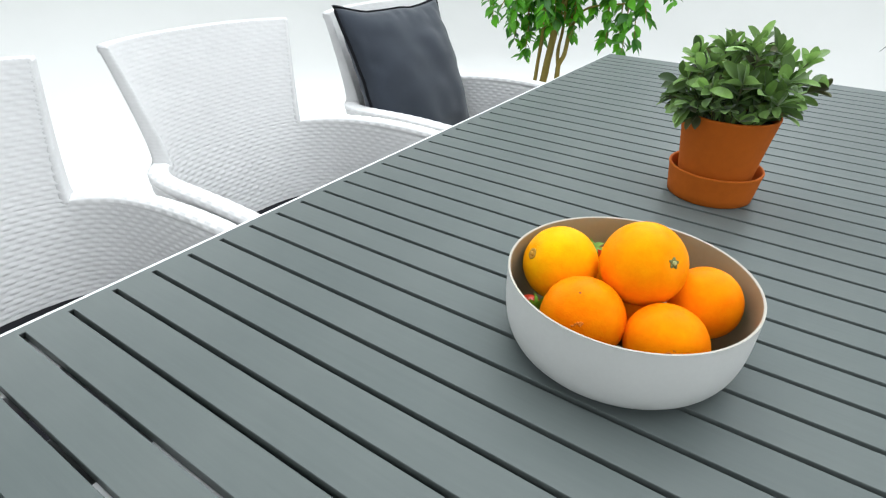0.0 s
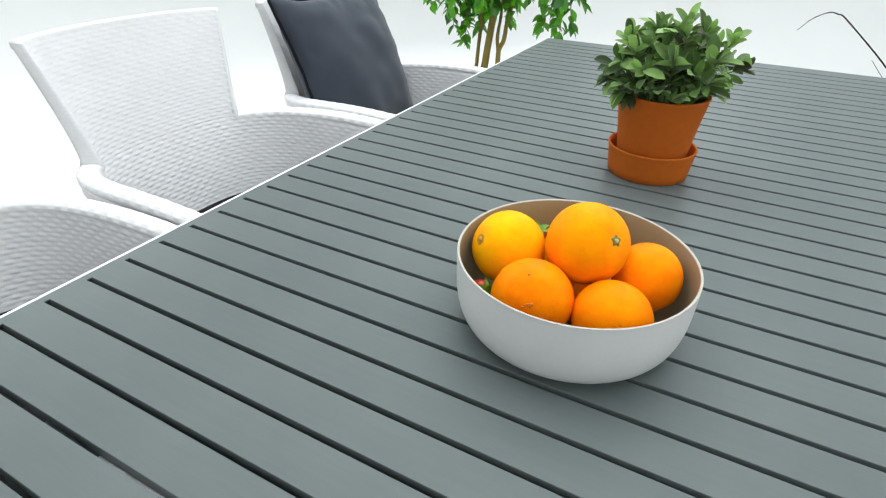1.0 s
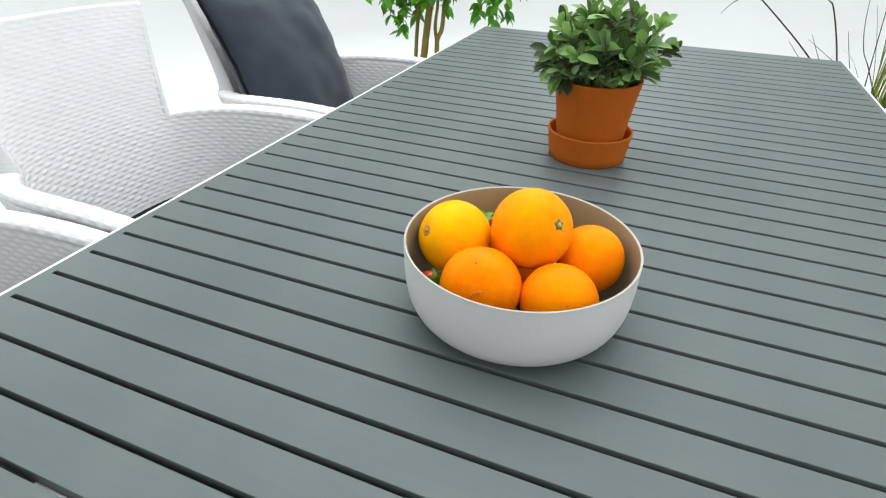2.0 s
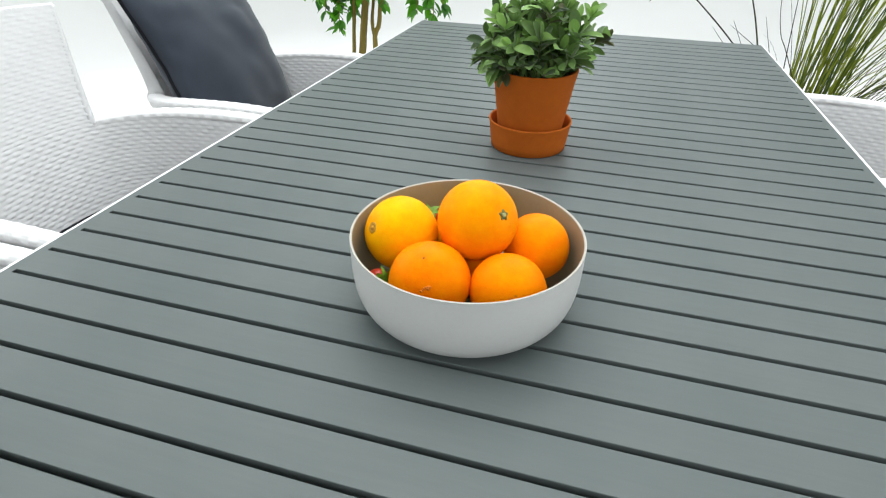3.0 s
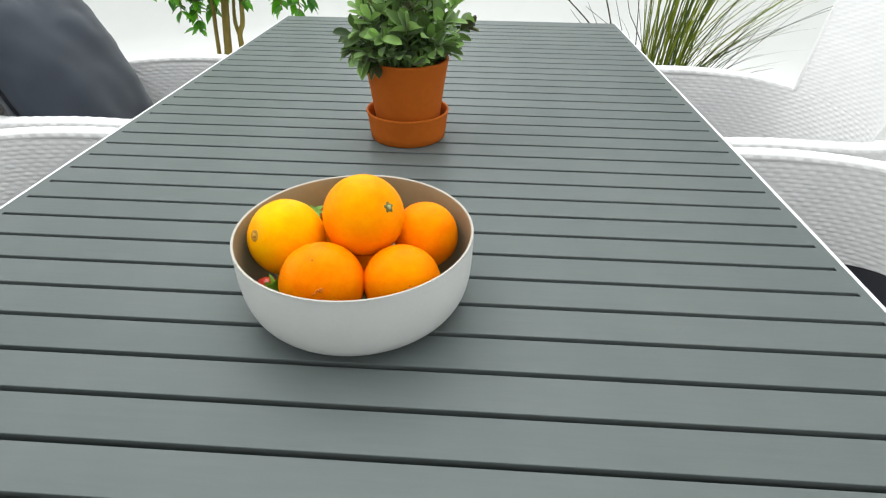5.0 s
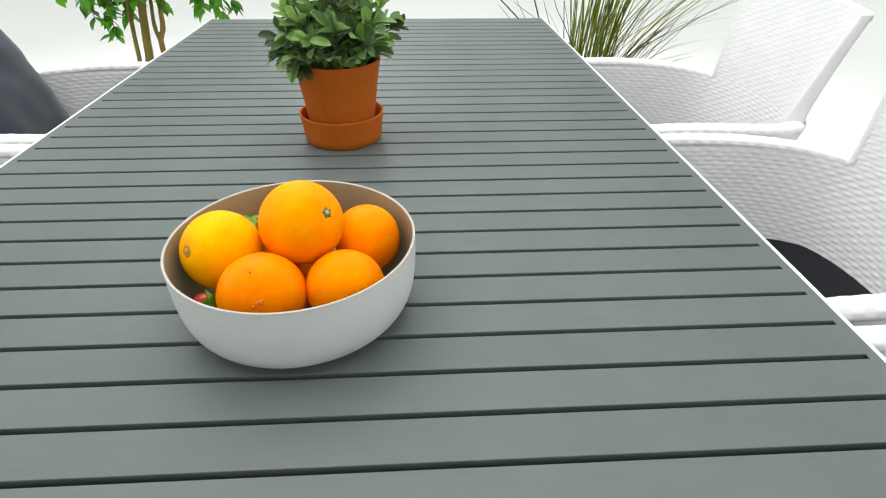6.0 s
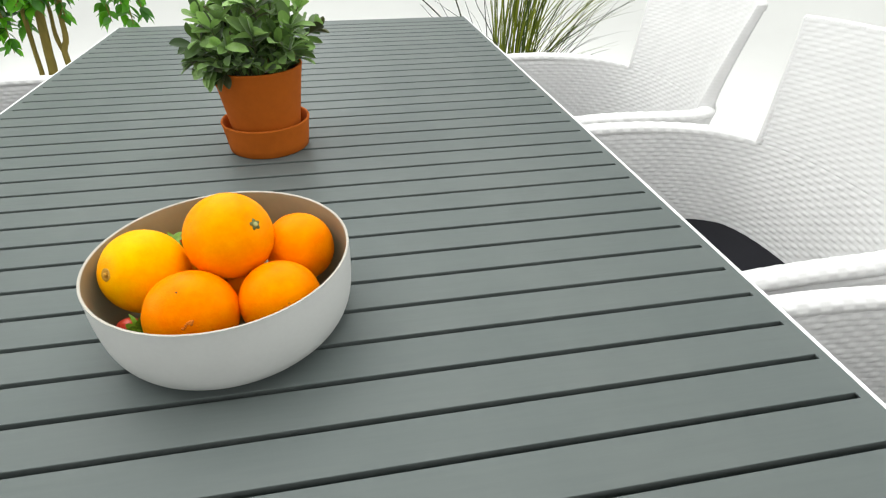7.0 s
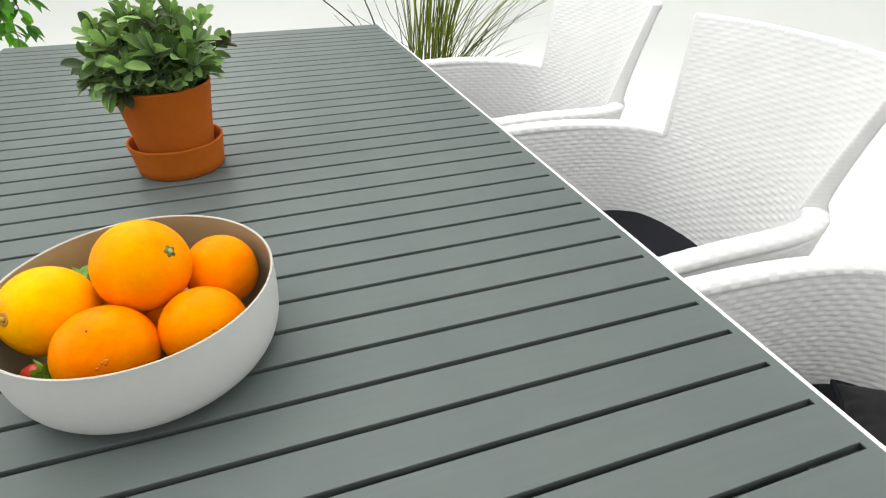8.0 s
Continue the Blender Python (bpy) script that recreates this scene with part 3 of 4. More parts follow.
def fruit_bowl():
    bowl = thing("fruit_bowl", pose(BX, BY, TOP), "round white bowl with a taupe inside holding oranges", "bowl")
    high, rim, foot = 0.0772, 0.1126, 0.069

    def side(f, wall):
        return (foot - wall + (rim - foot) * (1 - (1 - f) ** 3.6) ** (1 / 3.6), wall + (high - wall) * f)

    steps = [(k / 22) ** 1.8 for k in range(23)]
    outer = [(0.0, 0.0004)] + [side(f, 0.0004) for f in steps]
    lip = [(rim - 0.0003, high + 0.0006), (rim - 0.0012, high + 0.0009), (rim - 0.0022, high + 0.0006), (rim - 0.0026, high)]
    inner = [(rim - 0.0026, high)] + [side(f, 0.0034) for f in reversed(steps)][1:] + [(0.040, 0.0035), (0.015, 0.0036), (0.0, 0.0036)]
    wall = part("outer_wall", lathe(outer + lip[:1], 96), BOWL_WHITE, bowl)
    part("rim", lathe(lip, 96), BOWL_RIM, wall, "pale unglazed rim")
    part("lining", lathe(inner, 96), BOWL_TAUPE, bowl, "matt taupe lining")
    return bowl


fruit_bowl()


def orange(place, radius, tip, mat, label, squash=0.96, calyx=True, marks=()):
    """tip: the direction of the stem end."""
    axis = Vector(tip).normalized()
    turn = axis.to_track_quat("Z", "Y").to_matrix().to_4x4()
    ob = thing("orange", Matrix.Translation(place) @ turn, label, "orange", "oranges in the bowl")
    seg, rings = 48, 28
    rows = []
    for j in range(rings + 1):
        a = math.pi * j / rings
        row = []
        for i in range(seg):
            b = 2 * math.pi * i / seg
            d = Vector((math.sin(a) * math.cos(b), math.sin(a) * math.sin(b), math.cos(a)))
            r = radius * (1 + 0.012 * noise.noise(d * 1.7 + Vector(place) * 30))
            dent = 0.065 * math.exp(-(a / 0.23) ** 2) + 0.03 * math.exp(-((math.pi - a) / 0.12) ** 2)
            row.append(Vector((d.x * r, d.y * r, d.z * r * squash * (1 - dent))))
        rows.append(row)
    bm = from_grid(rows, close_u=True)
    bmesh.ops.remove_doubles(bm, verts=bm.verts[:], dist=1e-5)
    bmesh.ops.recalc_face_normals(bm, faces=bm.faces[:])
    part("peel", bm, mat, ob)
    if calyx:
        top = radius * squash * 0.935
        knob = mat is YELLOW
        ring = ((0.0060, top - 0.0002), (0.0053, top + 0.0012), (0.0034, top + 0.0004)) if knob else ((0.0049, top - 0.0010), (0.0044, top + 0.0010), (0.0026, top + 0.0012))
        rows = []
        for k, (rr, z) in enumerate(ring):
            star = (0.03 if knob else 0.22) if k < 2 else 0.03
            rows.append([(rr * (1 + star * math.cos(5 * 2 * math.pi * i / 40)) * math.cos(2 * math.pi * i / 40), rr * (1 + star * math.cos(5 * 2 * math.pi * i / 40)) * math.sin(2 * math.pi * i / 40), z) for i in range(40)])
        bm = bmesh.new()
        grid_into(bm, rows, close_u=True, cap=True)
        star_leaf = part("calyx", bm, NUB if knob else CALYX, ob, "round brown stem scar" if knob else "dull green star-shaped calyx")
        rows = [[(rr * math.cos(2 * math.pi * i / 12), rr * math.sin(2 * math.pi * i / 12), z) for i in range(12)] for rr, z in ((0.0024, top), (0.0020, top + 0.0020), (0.0012, top + 0.0028), (0.0004, top + 0.0024))]
        bm = bmesh.new()
        grid_into(bm, rows, close_u=True, cap=True)
        part("stem_button", bm, NUB if knob else BUTTON, star_leaf, "pale green dried stem button")
    inv = turn.inverted().to_3x3()
    for (d, size, mark) in marks:
        d = (inv @ Vector(d)).normalized()
        m = d.to_track_quat("Z", "Y").to_matrix().to_4x4()
        m.translation = d * radius * (0.985 if abs(d.z) < 0.8 else 0.965)
        bm = bmesh.new()
        rows = [[(size * w * (1 + 0.3 * math.cos(3 * 2 * math.pi * i / 12 + 1)) * math.cos(2 * math.pi * i / 12), size * w * math.sin(2 * math.pi * i / 12), z) for i in range(12)] for w, z in ((1.0, 0.0), (0.75, 0.0004), (0.2, 0.0005))]
        grid_into(bm, rows, close_u=True, cap=True)
        part("blemish", bm, mark, ob, "small dark blemish", m)
    return ob


def facing(right, up, toward):
    """A direction given as seen from the table's near end, looking down at 34 degrees."""
    return Vector((1, 0, 0)) * right + Vector((0, 0.56, 0.83)) * up + Vector((0, -0.83, 0.56)) * toward


def scar_marks(right, up, seed):
    """A broken streak of small brown scars on the peel."""
    rnd = random.Random(seed)
    marks = []
    for k in range(6):
        a, b = right - 0.16 + 0.035 * k + rnd.uniform(-0.02, 0.02), up - 0.10 + 0.022 * k + rnd.uniform(-0.04, 0.04)
        marks.append((facing(a, b, math.sqrt(max(0.05, 1 - a * a - b * b))), rnd.uniform(0.0008, 0.0022), BRUISE))
    return tuple(marks)


orange((-0.0125, 0.0258, 0.8226), 0.0392, (0.734, -0.438, 0.515), GOLDEN, "large bright orange lying on top of the pile", 1.0)
orange((-0.0885, 0.0180, 0.7988), 0.0374, (-0.598, -0.659, 0.436), YELLOW, "yellowish orange with its stem end showing", 0.99)
orange((-0.0425, -0.0337, 0.7848), 0.0386, facing(0.1, -0.7, 0.3), ORANGE, "deep orange fruit with a dark speck", 0.96, False, ((Vector((-0.029, -0.405, 0.913)), 0.0014, SCAR),) + scar_marks(0.24, -0.12, 3))
orange((0.0296, -0.0222, 0.7806), 0.0362, facing(-0.2, -0.8, 0.3), ORANGE, "orange half sunk in the bowl", 0.97, False, scar_marks(0.36, 0.0, 4))
orange((0.0449, 0.0487, 0.7892), 0.0338, facing(0.6, 0.2, -0.6), ORANGE, "orange resting against the bowl's side", 0.97, False)
# filler added over the bowl's floor, stands for shade and bounce between the fruit
orange((-0.0040, 0.0180, 0.7672), 0.0225, facing(0.2, 0.2, -0.8), ORANGE, "small filler orange added for the orange bounce low in the pile", 0.97, False)
orange((-0.0480, 0.0620, 0.7740), 0.0330, facing(0.2, 0.2, -0.8), YELLOW, "orange hidden behind the others", 0.97, False)


def strawberry(place, tip, size, label):
    axis = Vector(tip).normalized()
    ob = thing("strawberry", Matrix.Translation(place) @ axis.to_track_quat("Z", "Y").to_matrix().to_4x4(), label, "strawberry", "strawberries in the bowl")
    prof = [(0.0, -0.030), (0.004, -0.029), (0.0085, -0.023), (0.0125, -0.013), (0.0140, -0.004), (0.0125, 0.003), (0.007, 0.006), (0.0, 0.0062)]
    part("flesh", lathe([(r * size, z * size) for r, z in prof], 24), BERRY, ob)
    bm = bmesh.new()
    for k in range(9):
        a = 2 * math.pi * k / 9 + 0.3 * math.sin(k * 3.0)
        out = Vector((math.cos(a), math.sin(a), 0))
        side = Vector((-math.sin(a), math.cos(a), 0))
        rows = []
        for f, w, z in ((0.0, 0.0022, 0.007), (0.35, 0.0040, 0.0085), (0.7, 0.0030, 0.0075 + 0.004 * math.sin(k * 2.0)), (1.0, 0.0004, 0.006 + 0.008 * math.sin(k * 2.0 + 1))):
            c = out * (f * 0.020 * size)
            rows.append([c - side * w * size + Vector((0, 0, z * size)), c + Vector((0, 0, (z - 0.0008) * size)), c + side * w * size + Vector((0, 0, z * size))])
        grid_into(bm, rows)
    part("leaf_crown", bm, BERRY_LEAF, ob, "green leafy crown")
    return ob


strawberry((-0.0905, -0.0360, 0.7790), facing(0.80, -0.10, 0.55), 0.62, "red strawberry with green leaves beside an orange")
strawberry((-0.0665, 0.0500, 0.8080), facing(0.05, 0.45, 0.85), 0.52, "strawberry with green leaves between oranges")


# ---- potted herb ----
PX, PY = -0.0186, 0.4395


def leaf_mesh(name, length, width, curl, fold, mat, segs=5, point=False):
    """A leaf along +y from the origin, facing +z, with a folded midrib."""
    rows = []
    for j in range(segs + 1):
        f = j / segs
        if point:
            w = width / 2 * math.sin(math.pi * f ** 0.86) ** 0.95 * (1.0 - 0.35 * f ** 3)
        else:
            f = 1 - (1 - f) ** 1.35
            w = width / 2 * 2.15 * f ** 0.85 * max(0.0, 1 - f) ** 0.58
        w = max(w, width * 0.03)
        y = length * f
        z = -curl * length * f * f
        rows.append([(-w, y, z + fold * w), (-w * 0.5, y, z + fold * w * 0.35), (0, y, z - 0.0003), (w * 0.5, y, z + fold * w * 0.35), (w, y, z + fold * w)])
    return mesh_of(name, from_grid(rows), mat)


def orient(place, along, normal, roll=0.0):
    y = Vector(along).normalized()
    x = y.cross(Vector(normal))
    x = x.normalized() if x.length > 1e-4 else Vector((1, 0, 0))
    z = x.cross(y)
    m = Matrix((x, y, z)).transposed().to_4x4()
    m.translation = place
    return m @ pose(0, 0, 0, 0, roll, 0)


def flowerpot():
    ob = thing("flowerpot", pose(PX, PY, TOP + 0.0062), "terracotta flowerpot standing in a saucer", "flowerpot")
    outer = [(0.0, 0.0), (0.046, 0.0), (0.0485, 0.0015), (0.0515, 0.020), (0.0555, 0.050), (0.0610, 0.088), (0.0660, 0.1165), (0.0668, 0.1190), (0.0662, 0.1205), (0.0640, 0.1208), (0.0622, 0.1195), (0.0605, 0.110)]
    part("wall", lathe([(r * 0.992, z) for r, z in outer], 80), TERRACOTTA, ob)
    rows = [[(r * math.cos(2 * math.pi * i / 40), r * math.sin(2 * math.pi * i / 40), 0.1075 + 0.003 * noise.noise(Vector((r * 60 * math.cos(i), r * 60 * math.sin(i), 2)))) for i in range(40)] for r in (0.0602, 0.045, 0.03, 0.012)]
    bm = bmesh.new()
    grid_into(bm, rows, close_u=True)
    bm.verts.ensure_lookup_table()
    bm.faces.new(bm.verts[-40:])
    bmesh.ops.recalc_face_normals(bm, faces=bm.faces[:])
    part("soil", bm, SOIL, ob, "dark potting soil")
    return ob


def saucer():
    ob = thing("saucer", pose(PX, PY, TOP), "terracotta saucer under the flowerpot", "saucer")
    prof = [(0.0, 0.0003), (0.0590, 0.0003), (0.0610, 0.0015), (0.0625, 0.012), (0.0655, 0.036), (0.0668, 0.0425), (0.0674, 0.0445), (0.0668, 0.0458), (0.0645, 0.0458), (0.0632, 0.0445), (0.0615, 0.036), (0.0570, 0.010), (0.0545, 0.0058), (0.0, 0.0055)]
    part("dish", lathe([(r * 0.99, z) for r, z in prof], 80), TERRACOTTA, ob)
    return ob


saucer()
flowerpot()


def herb():
    ob = thing("herb_plant", pose(PX, PY, TOP + 0.112), "bushy grey-green herb growing in a flowerpot", "plant")
    rnd = random.Random(11)
    leaves = [leaf_mesh("leaf", L, W, c, f, HERB, segs=7) for L, W, c, f in ((0.033, 0.0200, 0.22, 0.42), (0.030, 0.0185, 0.06, 0.55), (0.037, 0.0190, 0.34, 0.34), (0.027, 0.0175, -0.16, 0.50), (0.033, 0.0205, 0.14, 0.24), (0.035, 0.0170, -0.05, 0.75))]
    aged = [leaf_mesh("leaf", L, W, c, f, OLD_HERB, segs=7) for L, W, c, f in ((0.032, 0.0180, 0.25, 0.5), (0.030, 0.0150, 0.05, 0.8))]
    inner = bmesh.new()

    def leaf(at, along, up, size, hidden=False):
        m = orient(at, along, up, rnd.uniform(-25, 25)) @ Matrix.Scale(size, 4)
        data = rnd.choice(leaves)
        if not hidden:
            old = rnd.random() < 0.10
            part("leaf", rnd.choice(aged) if old else data, HERB, ob, "olive brown leaf" if old else "", m)
            return
        made = [inner.verts.new(m @ v.co) for v in data.vertices]
        for f in data.polygons:
            inner.faces.new([made[i] for i in f.vertices]).smooth = True

    def shoot(line, radius):
        bm = bmesh.new()
        tube_into(bm, line, lambda f: radius * (1 - 0.4 * f), 5)
        part("stem", bm, HERB_STEM, ob)

    stems = 32
    for k in range(stems):
        a = 2 * math.pi * (k * 0.381966) + rnd.uniform(-0.25, 0.25)
        ring = ((k + 0.4) / stems) ** 0.42
        reach = (0.079 + 0.010 * math.cos(a)) * ring * rnd.uniform(0.76, 1.10) * (1.22 if k % 4 == 1 else 1.0)
        tall = 0.103 * (1 - (0.80 if k % 3 == 0 else 0.45) * ring ** 3) * rnd.uniform(0.76, 1.08)
        root = Vector((math.cos(a), math.sin(a), 0)) * (0.045 * ring)
        tip = Vector((math.cos(a) * reach, math.sin(a) * reach, tall))
        bend = (root * 0.6 + tip * 0.4) + Vector((0, 0, 0.012))
        line = rounded([root, bend, tip], 6)
        shoot(line, 0.0014)
        d_end = (line[-1] - line[-2]).normalized()
        turn = rnd.uniform(0, 6.28)
        for j, f in enumerate((0.12, 0.26, 0.40, 0.54, 0.68, 0.80, 0.90, 0.98)):
            at = line[min(int(f * (len(line) - 1) + 0.5), len(line) - 1)]
            for s in (0, math.pi):
                b = turn + s + j * 1.57 + rnd.uniform(-0.3, 0.3)
                side = Vector((math.cos(b), math.sin(b), 0))
                side = (side - d_end * side.dot(d_end)).normalized()
                along = side + d_end * rnd.uniform(0.3, 1.2) + Vector((0, 0, rnd.uniform(-0.30, 0.35) + (1.0 if j < 3 else 0.0)))
                up = Vector((0, 0, 0.8)) + d_end * 0.6 + Vector((rnd.uniform(-0.9, 0.9), rnd.uniform(-0.9, 0.9), 0))
                leaf(at, along, up, rnd.uniform(0.62, 1.16) * (0.85 if j < 3 else 1.0), j < 5 or tip.y > 0.05)
        for s in range(2):
            along = d_end + Vector((rnd.uniform(-0.5, 0.5), rnd.uniform(-0.5, 0.5), rnd.uniform(0.0, 0.3)))
            leaf(line[-1], along, Vector((rnd.uniform(-1, 1), rnd.uniform(-1, 1), 0.7)), rnd.uniform(0.65, 0.95))
    # short shoots that spill over the rim
    for k in range(16):
        a = 2 * math.pi * k / 16 + rnd.uniform(-0.15, 0.15)
        out = Vector((math.cos(a), math.sin(a), 0))
        line = rounded([out * 0.040, out * 0.054 + Vector((0, 0, 0.022)), out * (0.074 if out.x < -0.3 else 0.067) + Vector((0, 0, rnd.uniform(0.018, 0.034)))], 4)
        shoot(line, 0.0010)
        for j in range(5):
            b = a + rnd.uniform(-1.0, 1.0)
            low = -0.55 if out.x < -0.3 else 0.15
            along = Vector((math.cos(b), math.sin(b), rnd.uniform(low, 0.6)))
            leaf(line[-1 - j % 3], along, Vector((0, 0, 1)) + out * rnd.uniform(0.2, 0.9), rnd.uniform(0.75, 1.0), j > 2 and out.x > -0.3)
    # a leafy cluster that hangs over the rim
    for a, low, far in ((3.50, 0.022, 0.076), (3.85, 0.012, 0.072), (4.15, 0.004, 0.067), (3.65, 0.040, 0.082)):
        out = Vector((math.cos(a), math.sin(a), 0))
        line = rounded([out * 0.035, out * 0.056 + Vector((0, 0, 0.034)), out * far + Vector((0, 0, low + 0.012))], 4)
        shoot(line, 0.0011)
        for j in range(7):
            b = a + rnd.uniform(-1.2, 1.2)
            leaf(line[-1 - j % 3], Vector((math.cos(b), math.sin(b), rnd.uniform(-0.7, 0.25))), Vector((0, 0, 1)) + out * rnd.uniform(0.3, 1.0), rnd.uniform(0.8, 1.05))
    part("inner_leaves", inner, HERB, ob, "dense shaded inner leaves")
    return ob


herb()


# ---- potted fig tree behind the table ----
def planter(name, x, y, r0, r1, high, label):
    ob = thing(name, pose(x, y, 0.002), label, "planter")
    part("pot_wall", lathe([(0.0, 0.0), (r0, 0.0), (r0 + 0.004, 0.004), (r1, high - 0.01), (r1, high), (r1 - 0.012, high), (r1 - 0.014, high - 0.05)], 48), PLANTER, ob)
    part("soil", lathe([(r1 - 0.014, high - 0.045), (r1 * 0.5, high - 0.035), (0.0, high - 0.04)], 32), SOIL, ob)
    return ob


TX, TY = -0.925, 1.82


def fig_tree():
    ob = thing("fig_tree", pose(TX, TY, 0.24), "small weeping fig tree with several stems and glossy leaves", "tree")
    rnd = random.Random(5)
    stems = [([(0.0, 0, -0.02), (0.004, 0.0, 0.22), (0.012, 0.0, 0.30), (0.033, -0.005, 0.445), (0.049, 0.0, 0.57), (0.065, 0.02, 0.95), (0.05, 0.0, 1.4)], 0.0175, 0.012),
             ([(-0.045, 0.01, -0.02), (-0.036, 0.0, 0.20), (-0.030, 0.0, 0.28), (-0.019, 0.01, 0.49), (-0.02, 0.02, 0.60), (-0.05, 0.05, 1.0), (-0.12, 0.05, 1.35)], 0.0092, 0.006),
             ([(0.06, 0.01, -0.02), (0.068, 0.0, 0.24), (0.0715, -0.003, 0.342), (0.090, -0.004, 0.384), (0.0965, 0.0, 0.442), (0.102, 0.0, 0.51), (0.14, -0.03, 0.72), (0.2, -0.05, 1.2)], 0.0118, 0.006),
             ([(0.0715, -0.003, 0.330), (0.061, 0.0, 0.372), (0.056, 0.012, 0.41), (0.058, 0.03, 0.50), (0.05, 0.05, 0.70)], 0.0085, 0.005),
             ([(0.099, 0.0, 0.47), (0.13, 0.01, 0.548), (0.19, 0.01, 0.580), (0.31, 0.0, 0.60)], 0.006, 0.003)]
    for pts, r0, r1 in stems:
        line = rounded(pts, 8)
        bm = bmesh.new()
        tube_into(bm, line, lambda f: r0 + (r1 - r0) * f, 10, ridge=lambda s, a: 0.0015 * noise.noise(Vector((s * 18, math.cos(a) * 2, math.sin(a) * 2))))
        part("trunk", bm, BARK, ob)
    leaves = [leaf_mesh("leaf", L, W, c, f, FICUS, point=True, segs=8) for L, W, c, f in ((0.056, 0.031, 0.20, 0.16), (0.052, 0.029, 0.1, 0.22), (0.060, 0.033, 0.30, 0.12), (0.046, 0.027, 0.15, 0.20))]
    rest = bmesh.new()
    twigs = []
    # hanging sprays that reach below the crown
    sprays = ((-0.265, 0.0, 0.64, 0.16, 14), (-0.315, 0.04, 0.66, 0.11, 9), (-0.165, -0.02, 0.66, 0.20, 20), (-0.115, 0.03, 0.66, 0.27, 32), (-0.085, -0.03, 0.64, 0.29, 34), (-0.055, 0.04, 0.62, 0.21, 26), (-0.13, -0.05, 0.64, 0.22, 24),
              (-0.02, 0.05, 0.64, 0.16, 18), (0.03, -0.05, 0.64, 0.15, 18), (0.06, 0.05, 0.63, 0.15, 18), (0.105, -0.02, 0.63, 0.17, 16), (0.15, 0.03, 0.66, 0.12, 14), (0.235, 0.0, 0.65, 0.12, 6), (0.245, -0.02, 0.66, 0.22, 24), (0.27, 0.04, 0.66, 0.24, 22),
              (0.310, -0.02, 0.66, 0.23, 18), (0.340, 0.03, 0.66, 0.22, 17), (0.375, 0.0, 0.67, 0.12, 10), (-0.045, 0.06, 0.66, 0.18, 30), (0.00, 0.07, 0.66, 0.16, 30), (0.08, 0.06, 0.67, 0.15, 20), (0.13, -0.05, 0.66, 0.12, 16), (0.03, 0.08, 0.66, 0.10, 18), (-0.09, 0.05, 0.66, 0.10, 14), (0.06, -0.08, 0.66, 0.14, 18), (0.0, -0.08, 0.66, 0.12, 16))
    for x, y, z, drop, n in sprays:
        twigs.append((Vector((x * 0.6, y * 0.5, z + 0.06)), Vector((x, y, z)), Vector((x * 1.03 + 0.012, y * 1.1, z - drop)), int(n * 1.35)))
    for k in range(90):
        a = rnd.uniform(0, 6.283)
        r = 0.42 * math.sqrt(rnd.random())
        z = rnd.uniform(0.68, 1.55)
        w = r * (1.1 - abs(z - 1.0) * 0.7)
        p = Vector((math.cos(a) * w + 0.04, math.sin(a) * w, z))
        twigs.append((Vector((p.x * 0.35, p.y * 0.35, z + 0.02)), p, p + Vector((math.cos(a) * 0.08, math.sin(a) * 0.08, -rnd.uniform(0.06, 0.16))), 15))
    made = 0
    for k, (a, b, c, n) in enumerate(twigs):
        line = rounded([a, b, (b + c) / 2 + Vector((rnd.uniform(-0.01, 0.01), 0, 0)), c], 5)
        bm = bmesh.new()
        tube_into(bm, line, lambda f: 0.0045 - 0.0032 * f, 5)
        part("branch", bm, BARK, ob)
        for j in range(n):
            f = 0.30 + 0.70 * (j + rnd.random() * 0.6) / n
            at = line[min(int(f * (len(line) - 1)), len(line) - 1)]
            h = rnd.uniform(0, 6.283)
            along = Vector((math.cos(h) * 0.8, math.sin(h) * 0.8, -rnd.uniform(0.05, 1.1)))
            m = orient(at, along, Vector((math.cos(h), math.sin(h), 0.8)), rnd.uniform(-40, 40)) @ Matrix.Scale(rnd.uniform(0.82, 1.15), 4)
            if made < 300:
                part("leaf", rnd.choice(leaves), FICUS, ob, m=m)
                made += 1
            else:
                src = rnd.choice(leaves)
                vs = [rest.verts.new(m @ v.co) for v in src.vertices]
                for poly in src.polygons:
                    rest.faces.new([vs[q] for q in poly.vertices])
    tagged(part("crown", rest, FICUS, ob), kind="stuff")
    return ob


planter("tree_planter", TX + 0.015, TY, 0.13, 0.16, 0.28, "grey planter holding the fig tree")
fig_tree()


# ---- ornamental grass ----
GX, GY = 0.812, 1.82


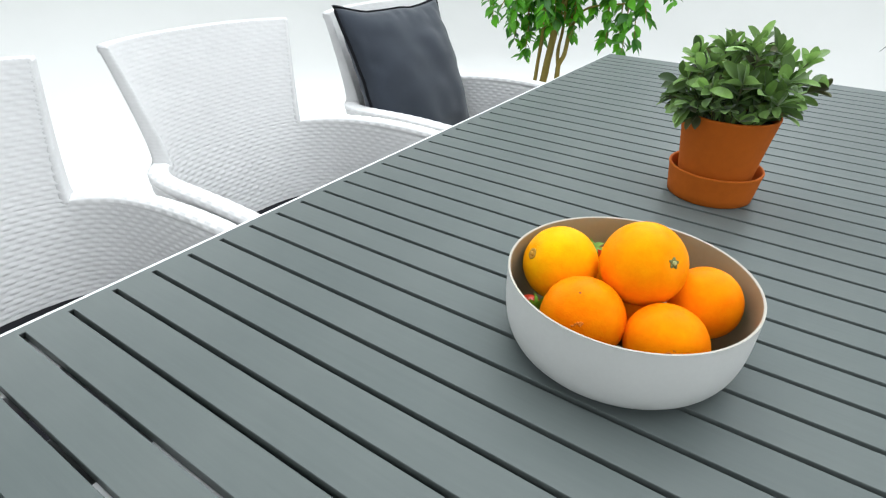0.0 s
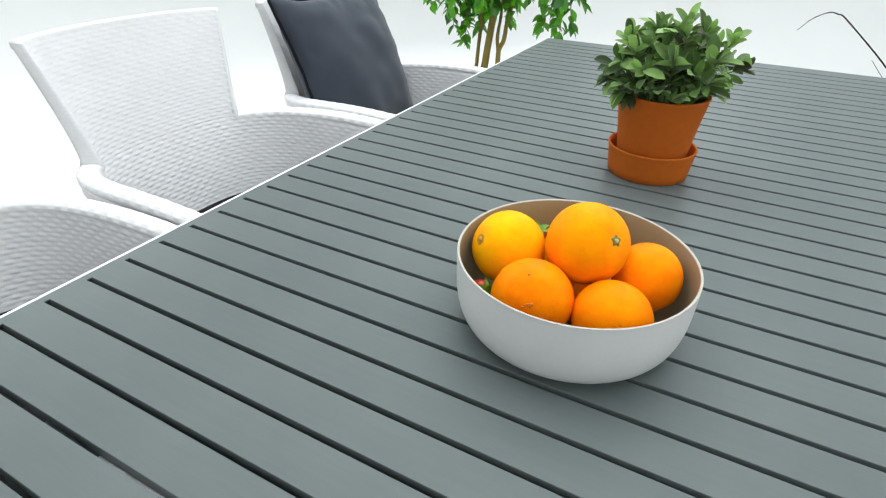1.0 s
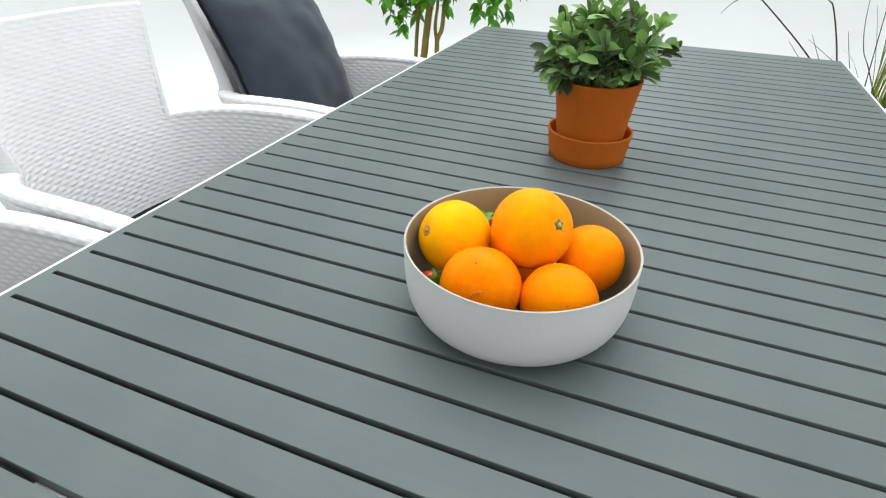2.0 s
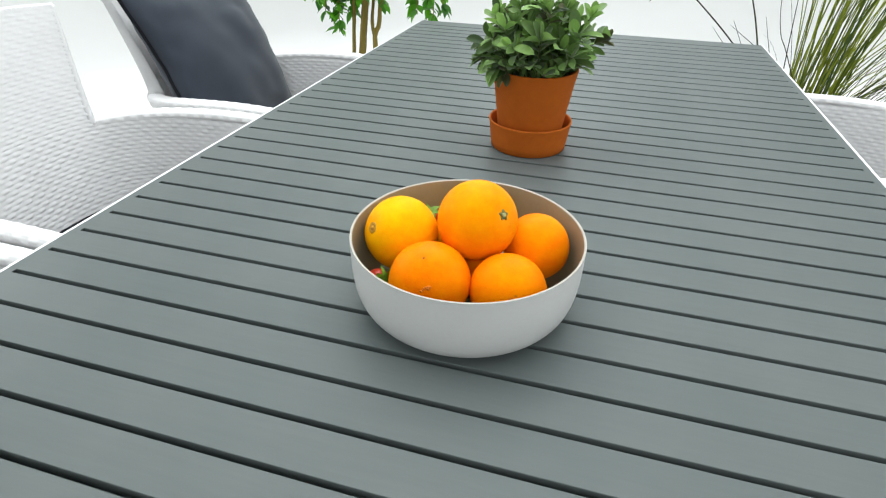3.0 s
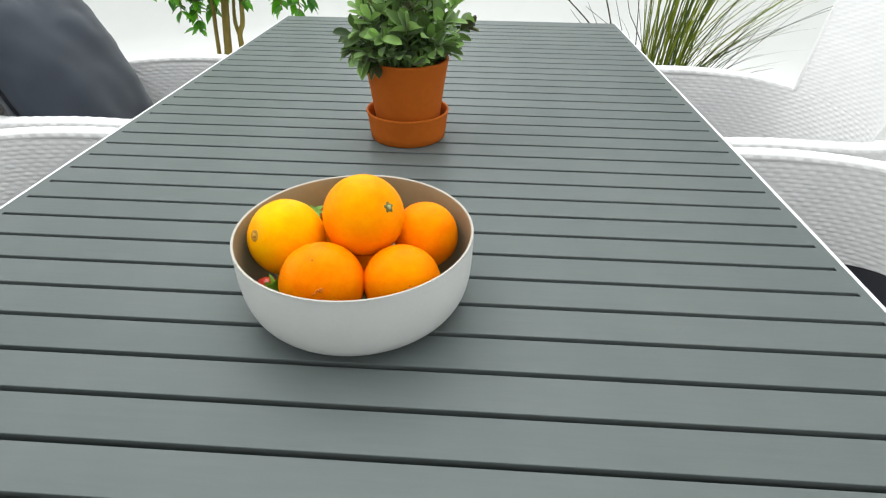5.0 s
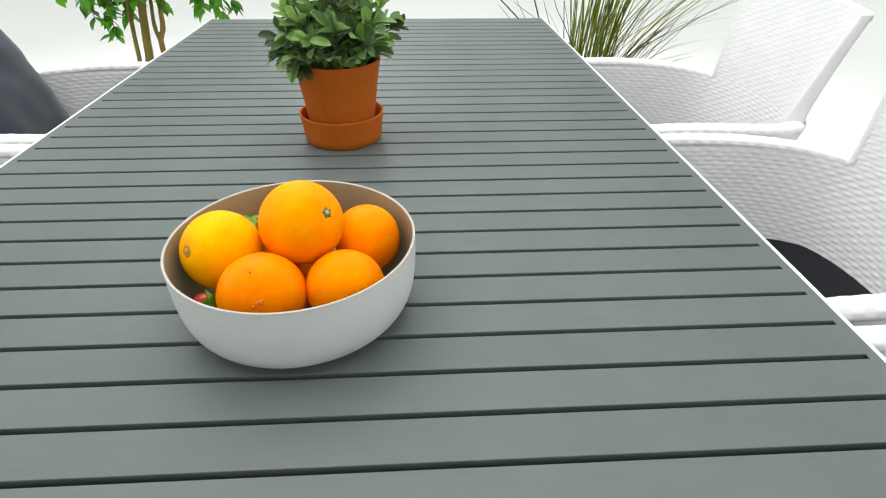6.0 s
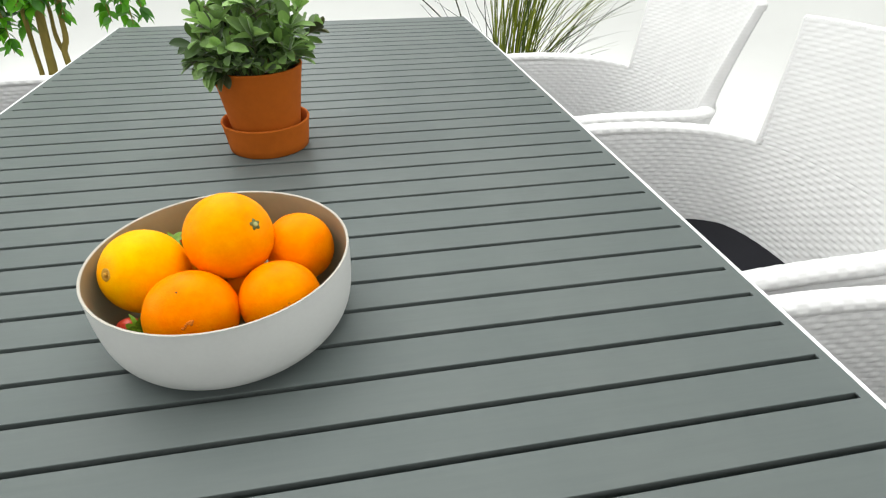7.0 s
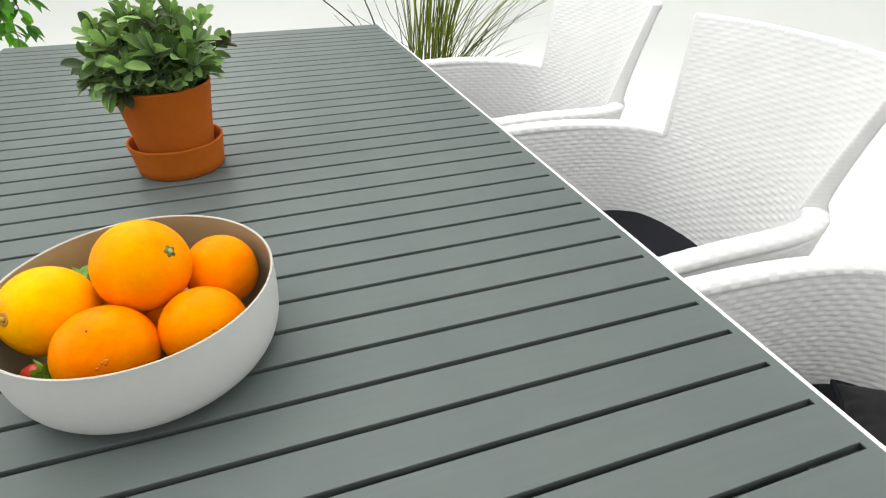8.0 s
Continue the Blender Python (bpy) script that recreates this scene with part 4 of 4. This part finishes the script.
def grass_clump():
    ob = thing("ornamental_grass", pose(GX, GY, 0.30), "tall ornamental grass with arching green blades", "plant")
    rnd = random.Random(21)

    def blade(bm, root, head, tall, reach, width, droop, sway=0.0):
        side = Vector((-math.sin(head + sway), math.cos(head + sway), 0))
        out = Vector((math.cos(head), math.sin(head), 0))
        rows = []
        n = 9
        for j in range(n + 1):
            f = j / n
            c = root + out * (reach * f ** 1.6) + Vector((0, 0, tall * (f - droop * f ** 3)))
            w = width * (1 - f) ** 0.6 + 0.0003
            rows.append([c - side * w, c + out * w * 0.4, c + side * w])
        grid_into(bm, rows)

    bm = bmesh.new()
    for k in range(96):
        a = rnd.uniform(0, 6.283)
        r = 0.085 * math.sqrt(rnd.random())
        root = Vector((math.cos(a) * r, math.sin(a) * r * 0.8, 0))
        lean = rnd.gauss(0.14, 0.12) + root.x * 1.6 if k < 78 else rnd.uniform(0.5, 1.0)
        tall = rnd.uniform(0.70, 1.05) if k < 78 else rnd.uniform(0.50, 0.85)
        head = rnd.uniform(-0.55, 0.55) + (math.pi if lean < 0 else 0.0)
        blade(bm, root, head, tall, tall * math.tan(abs(lean)), rnd.uniform(0.0016, 0.0036), rnd.uniform(0.0, 0.22), rnd.uniform(0.5, 1.3))
    for k in range(12):
        root = Vector((rnd.uniform(0.03, 0.08), rnd.uniform(-0.05, 0.05), 0.05))
        blade(bm, root, rnd.uniform(-0.6, 0.6), rnd.uniform(0.20, 0.45), rnd.uniform(0.28, 0.46), rnd.uniform(0.0016, 0.0026), rnd.uniform(0.0, 0.25), 1.2)
    tagged(part("blades", bm, GRASS, ob), kind="stuff")
    bm = bmesh.new()
    for k in range(13):
        head = rnd.uniform(-1.2, 1.2) if k % 4 else rnd.uniform(2.2, 4.0)
        r = 0.09 * math.sqrt(rnd.random())
        root = Vector((math.cos(head) * r, math.sin(head) * r, 0))
        out = rnd.uniform(0.25, 0.45) if k % 4 else rnd.uniform(0.08, 0.2)
        blade(bm, root, head, rnd.uniform(0.30, 0.80), out, rnd.uniform(0.0010, 0.0016), rnd.uniform(0.0, 0.3), 1.2)
    # a few long bare stalks that lean out over the table's corner
    stalks = (((-0.05, 0.05), (-0.19, 0.22), (-0.316, 0.373), (-0.490, 0.524), (-0.525, 0.543), (-0.551, 0.545), (-0.589, 0.522), (-0.616, 0.488)),
              ((-0.17, 0.12), (-0.244, 0.376), (-0.303, 0.522), (-0.326, 0.549), (-0.358, 0.567)),
              ((-0.22, 0.24), (-0.357, 0.383), (-0.396, 0.425)), ((-0.10, 0.275), (-0.265, 0.383), (-0.343, 0.434)), ((-0.22, 0.25), (-0.297, 0.381), (-0.338, 0.450)),
              ((-0.13, 0.18), (-0.203, 0.360), (-0.245, 0.467)), ((-0.11, 0.05), (-0.143, 0.31), (-0.167, 0.505), (-0.18, 0.62)), ((-0.10, 0.27), (-0.155, 0.368), (-0.186, 0.418), (-0.212, 0.503), (-0.23, 0.62)))
    for k, line in enumerate(stalks):
        pts = [Vector((x, -0.12, z)) for x, z in line]
        thick = (0.0025, 0.0026, 0.0007, 0.0008, 0.0007, 0.0008, 0.0016, 0.0012)[k]
        tube_into(bm, rounded(pts, 7), lambda f: thick * (1 - f) ** 0.6 + 0.0005, 5)
    # and thin ones that arch out low on the other side
    for x1, z1, steep in ((0.348, 0.273, 0.45), (0.267, 0.284, 0.9), (0.252, 0.316, 0.5), (0.299, 0.344, 0.4), (0.425, 0.428, 1.0), (0.294, 0.430, 1.1), (0.213, 0.387, 0.45),
                          (0.293, 0.389, 0.8), (0.403, 0.222, 0.5), (0.36, 0.45, 1.05), (0.33, 0.46, 0.95), (0.24, 0.30, 1.0), (0.20, 0.43, 1.0)):
        root = Vector((0.045 + 0.06 * rnd.random(), -0.05, 0.05))
        end = Vector((x1, -0.06, z1))
        bend = Vector((root.x + (x1 - root.x) * 0.5, -0.055, root.z + (z1 - root.z) * (1 - 0.5 * steep ** 2)))
        pts = [root.lerp(bend, f).lerp(bend.lerp(end, f), f) for f in (0.0, 0.2, 0.4, 0.6, 0.8, 1.0)]
        tube_into(bm, pts, lambda f: 0.0011 * (1 - f) ** 0.5 + 0.0004, 5)
    tagged(part("dry_stalks", bm, STRAW, ob, "thin dark dry stalks"), kind="stuff")
    return ob


planter("grass_planter", GX, GY, 0.11, 0.13, 0.345, "grey planter holding the ornamental grass")
grass_clump()
